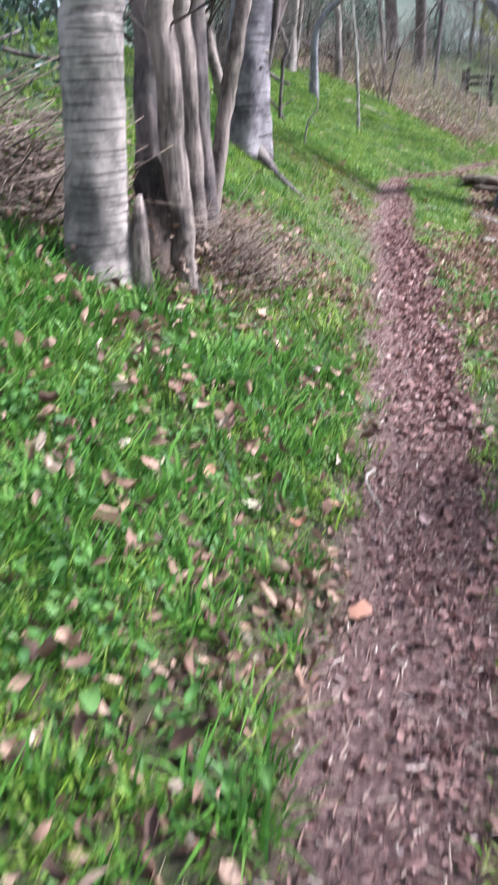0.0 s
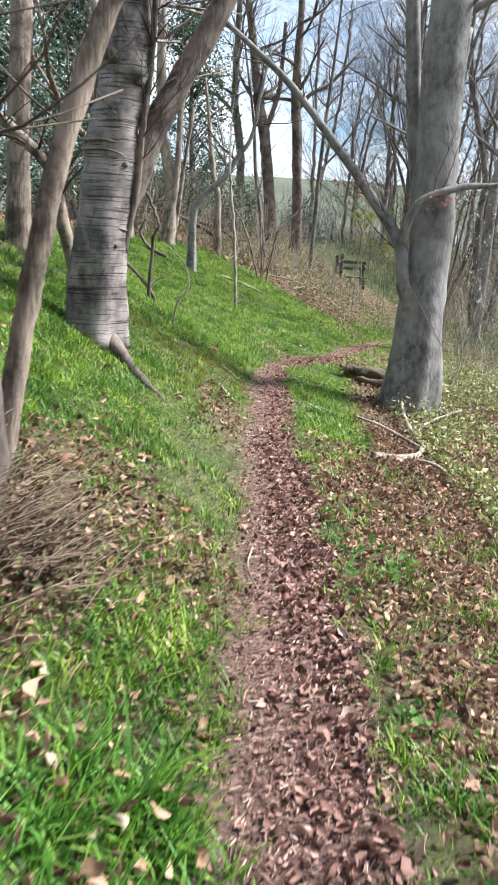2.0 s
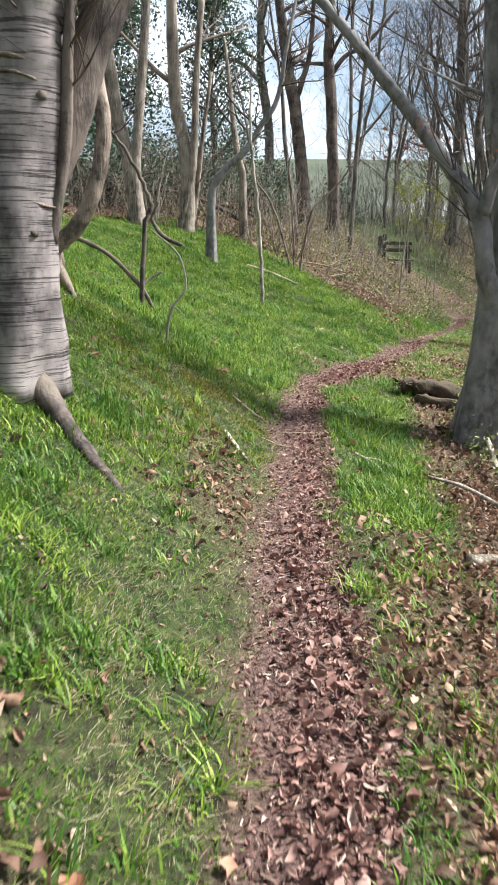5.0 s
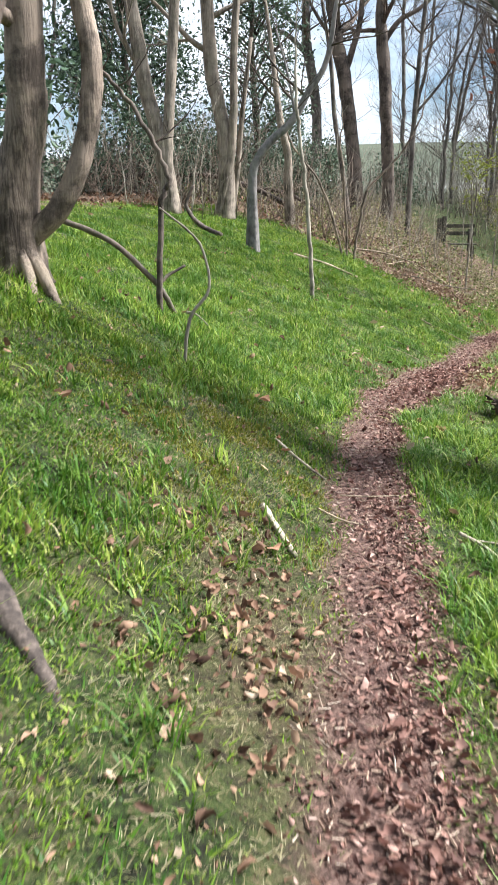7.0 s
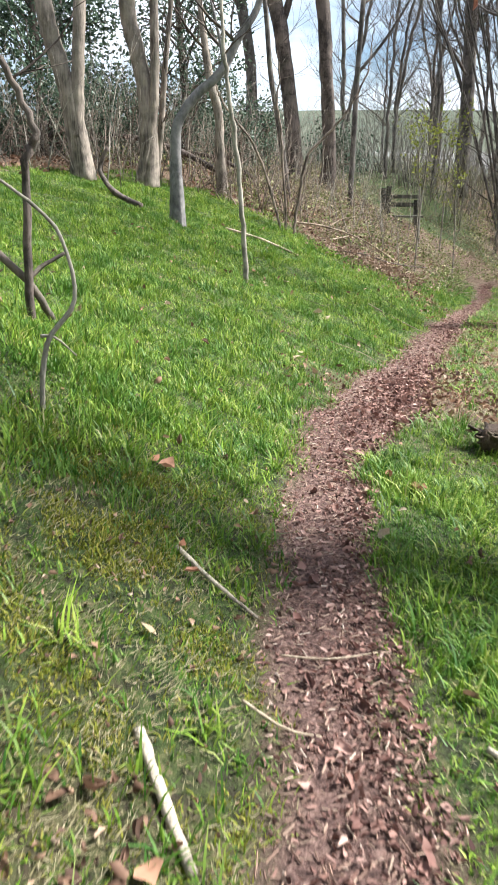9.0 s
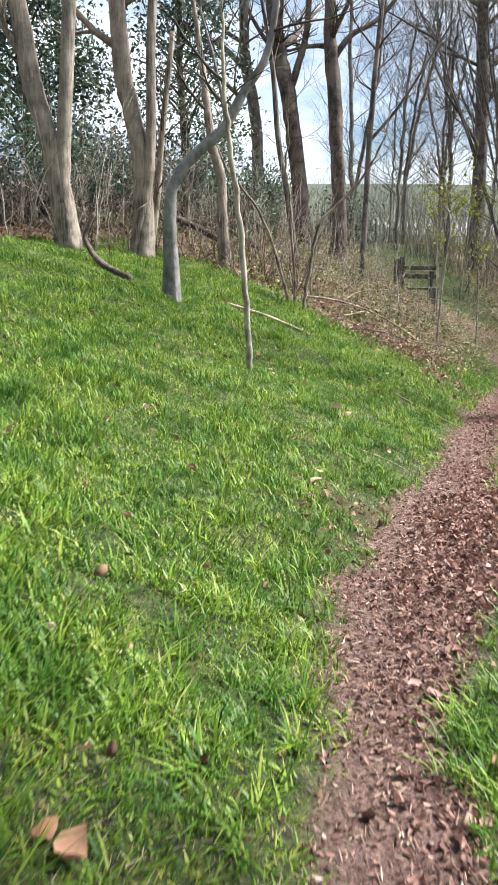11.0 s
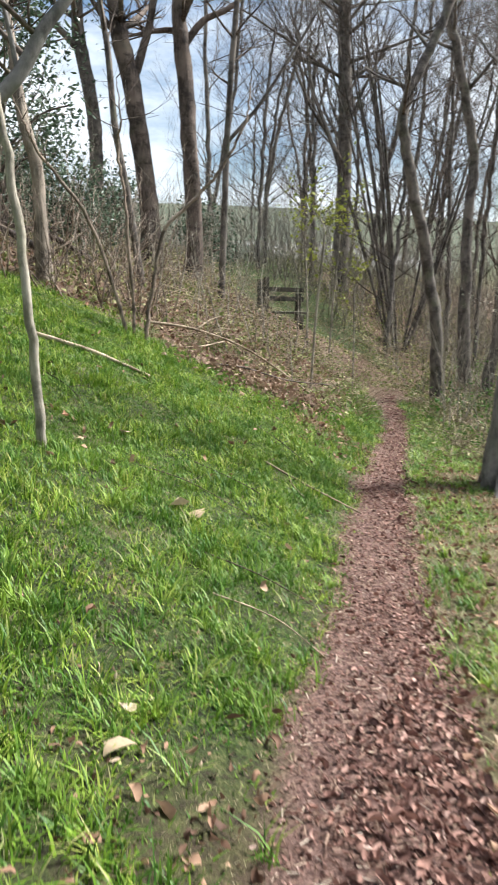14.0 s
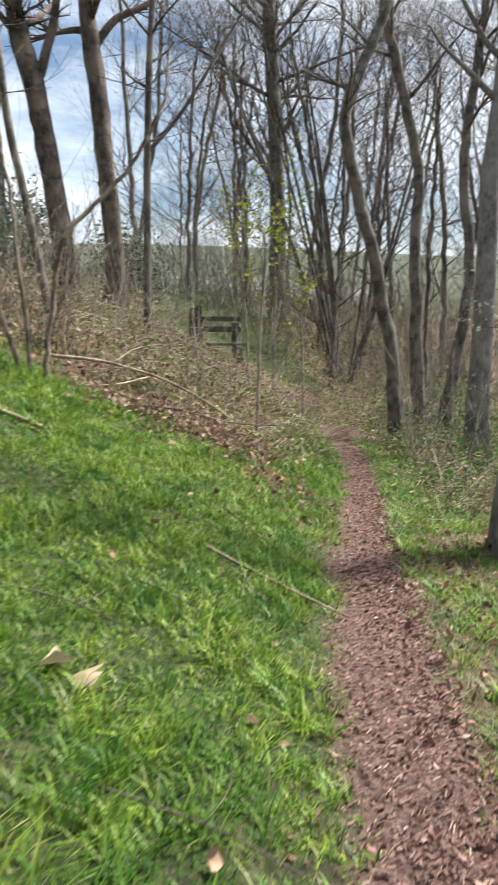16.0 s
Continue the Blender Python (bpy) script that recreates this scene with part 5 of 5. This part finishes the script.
x, y = scatter(52000, -0.3, 1.8, 4.6, 11.6, lambda x, y: (1 - path_mask(x, y)) * np.clip(blob(x, y, 0.95, 9.5, 0.55, 1.5) + 0.8 * blob(x, y, 0.75, 6.4, 0.35, 1.4), 0, 1) * (0.2 + 0.8 * ramp01(wavy(x, y, 0.2, 2.5), -0.3, 0.3)))
blades("thatch", x, y, 4, 0.02, 0.03, 0.0055, dry_grass_mat, "straw-coloured thatch on worn ground", 2.2, True)
x, y = along(11000, -4.6, 1.1, 0.6, 22.5, lambda x, y: grass_here(x, y) * (0.25 + 0.75 * ramp01(wavy(x, y, 0.33, 6.0), -0.1, 0.25)))
blades("tall_grass", x, y, 22, rng.uniform(0.06, 0.13, len(x)), 0.026, 0.0075, grass_mat, "taller bright tufts of grass", 1.25)

x, y = scatter(1250, -1.7, 0.5, 0.5, 3.6, lambda x, y: (1 - path_mask(x, y)) * (side(x, y) < -0.3) * (0.25 + 0.75 * (wavy(x, y, 0.35, 2.0) > -0.1)))
blades("lush_grass", x, y, 24, rng.uniform(0.07, 0.17, len(x)), 0.03, 0.0105, lush_mat, "lush bright tufts of grass beside the path", 1.0)

# broad-leaved herbs by the start
x, y = scatter(520, -1.6, 0.75, 0.6, 4.6, lambda x, y: (1 - path_mask(x, y)) * (0.08 + 0.92 * (wavy(x, y, 0.5, 8.0) > 0.3)) * (side(x, y) < -0.35))
x2, y2 = scatter(260, 1.0, 2.0, 1.5, 8.0, lambda x, y: (1 - path_mask(x, y)) * (wavy(x, y, 0.5, 8.0) > 0.25) * (side(x, y) > 0.35))
x, y = np.concatenate([x, x2]), np.concatenate([y, y2])
k = 8
hx, hy = np.repeat(x, k) + rng.normal(0, 0.045, len(x) * k), np.repeat(y, k) + rng.normal(0, 0.045, len(x) * k)
hz = land_z(hx, hy) + rng.uniform(0.03, 0.13, len(hx))
tagged(new("woodland_herbs", leaves_mesh("woodland_herbs", np.stack([hx, hy, hz], 1), rng.uniform(0.025, 0.06, len(hx)), herb_mat, 0.9, rng, 0.25, 0.5, True)), "low broad-leaved green herbs among grass", "herbs", kind="stuff")

# fallen leaves: thick on the path and in drifts, few in the grass


def litter(name, x, y, low, high, mat, label, lift=0.012, flat=1.5, narrow=0.5):
    z = land_z(x, y) + rng.uniform(0.002, lift, len(x))
    return tagged(new(name, leaves_mesh(name, np.stack([x, y, z], 1), rng.uniform(low, high, len(x)) ** 1.0, mat, flat, rng, 0.42, narrow, high > 0.05)), label, "leaf litter", kind="stuff")


x, y = along(115000, -0.62, 0.62, 0.3, 28.0, lambda x, y: ramp01(path_mask(x, y), 0.0, 0.6) * (0.35 + 0.65 * ramp01(wavy(x, y, 0.5, 4.0) + 1.2 * side(x, y) / path_half(y), -0.7, 0.5)))
litter("path_litter", x, y, 0.010, 0.036, path_leaf_mat, "trodden red-brown leaf fragments covering the path", 0.012, 2.0, 0.36)
x, y = along(24000, -0.55, 0.6, 0.3, 20.0, lambda x, y: ramp01(path_mask(x, y), 0, 0.5) * ramp01(side(x, y) / path_half(y), -0.8, 0.3) * (0.12 + 0.88 * np.maximum(blob(x, y, 1.2, 5.5, 0.8, 2.6), blob(x, y, 3.3, 14.0, 0.8, 1.6))))
litter("path_leaves", x, y, 0.028, 0.066, path_leaf_mat, "whole red-brown leaves lying on the path", 0.025, 1.7)
def drift(x, y):
    return (1 - path_mask(x, y)) * litter_mask(x, y) ** 1.3


x, y = along(60000, -1.7, 3.0, 0.5, 9.5, drift)
litter("near_leaf_drift", x, y, 0.025, 0.065, litter_mat, "deep drifts of tan and brown fallen leaves", 0.05, 0.8)
x, y = along(36000, -2.6, 3.6, 9.5, 21.5, drift)
litter("leaf_drift", x, y, 0.032, 0.068, litter_mat, "drifts of tan and brown fallen leaves", 0.045, 0.8)
x, y = scatter(2300, -1.8, 0.7, 0.5, 3.6, lambda x, y: (1 - path_mask(x, y)) * (0.3 + 0.7 * ramp01(wavy(x, y, 0.3, 5.0), -0.2, 0.4)))
litter("start_leaves", x, y, 0.035, 0.085, litter_mat, "tan fallen leaves caught in lush grass", 0.13, 0.5)
x, y = scatter(10000, -1.5, 7.5, 0.5, 22.0, lambda x, y: 0.35 * (1 - path_mask(x, y)) * (side(x, y) > -4) * (side(x, y) < 2) * (0.3 + 0.7 * (1 - ramp01(y, 3, 9))))
litter("scattered_leaves", x, y, 0.04, 0.075, litter_mat, "single fallen leaves caught in grass", 0.07, 0.7)
x, y = scatter(15000, -7.0, 8.5, 11.0, 33.0, lambda x, y: (1 - path_mask(x, y)) * litter_mask(x, y) * (side(x, y) < -0.5) * (side(x, y) > -10))
litter("bank_litter", x, y, 0.06, 0.12, litter_mat, "brown fallen leaves under brambles", 0.05, 0.8)

x, y = scatter(16000, -0.4, 4.2, 4.6, 19.0, lambda x, y: (1 - path_mask(x, y)) * np.clip(blob(x, y, 0.9, 9.2, 0.6, 1.7) + 0.8 * blob(x, y, 0.75, 6.4, 0.4, 1.5) + 0.6 * blob(x, y, 2.65, 15.0, 0.4, 1.2) + 0.7 * blob(side(x, y), 0 * y, -path_half(y) - 0.05, 0, 0.14, 1), 0, 1))
litter("worn_ground_litter", x, y, 0.012, 0.035, litter_mat, "crumbled brown leaf bits on worn ground", 0.02, 0.9)

x, y = scatter(5200, 3.8, 7.2, 21.2, 23.6, lambda x, y: (side(x, y) < -0.7) * blob(x, y, 5.3, 22.3, 0.9, 0.55))
litter("bank_leaf_patch", x, y, 0.05, 0.10, rust_litter_mat, "patch of orange-brown fallen leaves below brambles", 0.16, 0.6)

# dry leaves heaped among the stems
hx = np.concatenate([rng.normal(-0.46, 0.10, 900), rng.normal(-0.12, 0.17, 1600), rng.normal(-1.2, 0.35, 2200)])
hy = np.concatenate([rng.normal(3.82, 0.16, 900), rng.normal(4.5, 0.26, 1600), rng.normal(4.1, 0.4, 2200)])
hz = land_z(hx, hy) + np.concatenate([np.abs(rng.normal(0, 0.16, 900)), np.abs(rng.normal(0, 0.085, 1600)), np.abs(rng.normal(0, 0.1, 2200))])
tagged(new("leaf_heap", leaves_mesh("leaf_heap", np.stack([hx, hy, hz], 1), rng.uniform(0.02, 0.045, 4700), heap_mat, 0.3, rng, 0.35, 0.6, True)), "dead brown leaves heaped among the stems", "leaf litter", kind="stuff")

# single large leaves that stand out


def lone_leaf(x, y, size, stops_mat, label):
    g = np.random.default_rng(int(1000 * x + 77 * y) % 9973)
    me = leaves_mesh("fallen_leaf", np.array([[0.0, 0.0, 0.0]]), np.array([size]), stops_mat, 6.0, g, 0.3, 0.7, True)
    ob = new("fallen_leaf", me)
    ob.location = (x, y, zl(x, y) + 0.035)
    return tagged(ob, label, "leaf", "large fallen leaves")


for x, y, s in ((1.2, 11.1, 0.075), (1.26, 11.06, 0.09), (1.3, 10.43, 0.05), (1.33, 10.29, 0.06), (1.19, 9.13, 0.075), (2.57, 11.51, 0.09), (2.45, 11.63, 0.08), (0.59, 5.64, 0.08), (0.47, 5.17, 0.08),
                (0.94, 5.85, 0.06), (0.3, 1.84, 0.085), (0.13, 2.2, 0.08), (-0.17, 2.25, 0.06), (0.26, 2.38, 0.06), (2.53, 18.51, 0.09)):
    lone_leaf(x, y, s, orange_mat, "large orange-brown fallen leaf lying in grass")
for x, y, s in ((3.28, 17.26, 0.17), (3.19, 17.3, 0.16), (2.49, 14.74, 0.12), (2.55, 14.95, 0.07), (-0.02, 2.19, 0.08), (-0.33, 2.07, 0.085), (-0.4, 2.43, 0.08), (-0.33, 2.2, 0.07), (-0.02, 2.34, 0.07), (1.19, 9.88, 0.055), (2.99, 18.56, 0.10), (2.6, 18.16, 0.09)):
    lone_leaf(x, y, s, pale_mat, "large pale dry fallen leaf lying in grass")

# chips and bits of twig on the path
x, y = along(24000, -0.5, 0.5, 0.5, 24.0, path_mask)
v, f = [], []
for px, py, pz in zip(x, y, land_z(x, y)):
    a, ln, r = rb.uniform(0, 6.28), rb.uniform(0.012, 0.05), rb.uniform(0.0012, 0.0035)
    d = Vector((math.cos(a), math.sin(a), rb.uniform(-0.15, 0.3)))
    c = Vector((px, py, pz + rb.uniform(0.004, 0.014)))
    u = Vector((-d.y, d.x, 0)).normalized() * r
    w = Vector((0, 0, r))
    b0 = len(v)
    for e in (c - d * ln / 2, c + d * ln / 2):
        v += [e - u, e + u, e + w]
    f += [(b0, b0 + 1, b0 + 4, b0 + 3), (b0 + 1, b0 + 2, b0 + 5, b0 + 4), (b0 + 2, b0, b0 + 3, b0 + 5), (b0 + 2, b0 + 1, b0), (b0 + 3, b0 + 4, b0 + 5)]
tagged(new("wood_chips", mesh_of("wood_chips", v, f, chip_mat, False)), "splinters and bits of twig trodden into the path", "wood chips", kind="stuff")
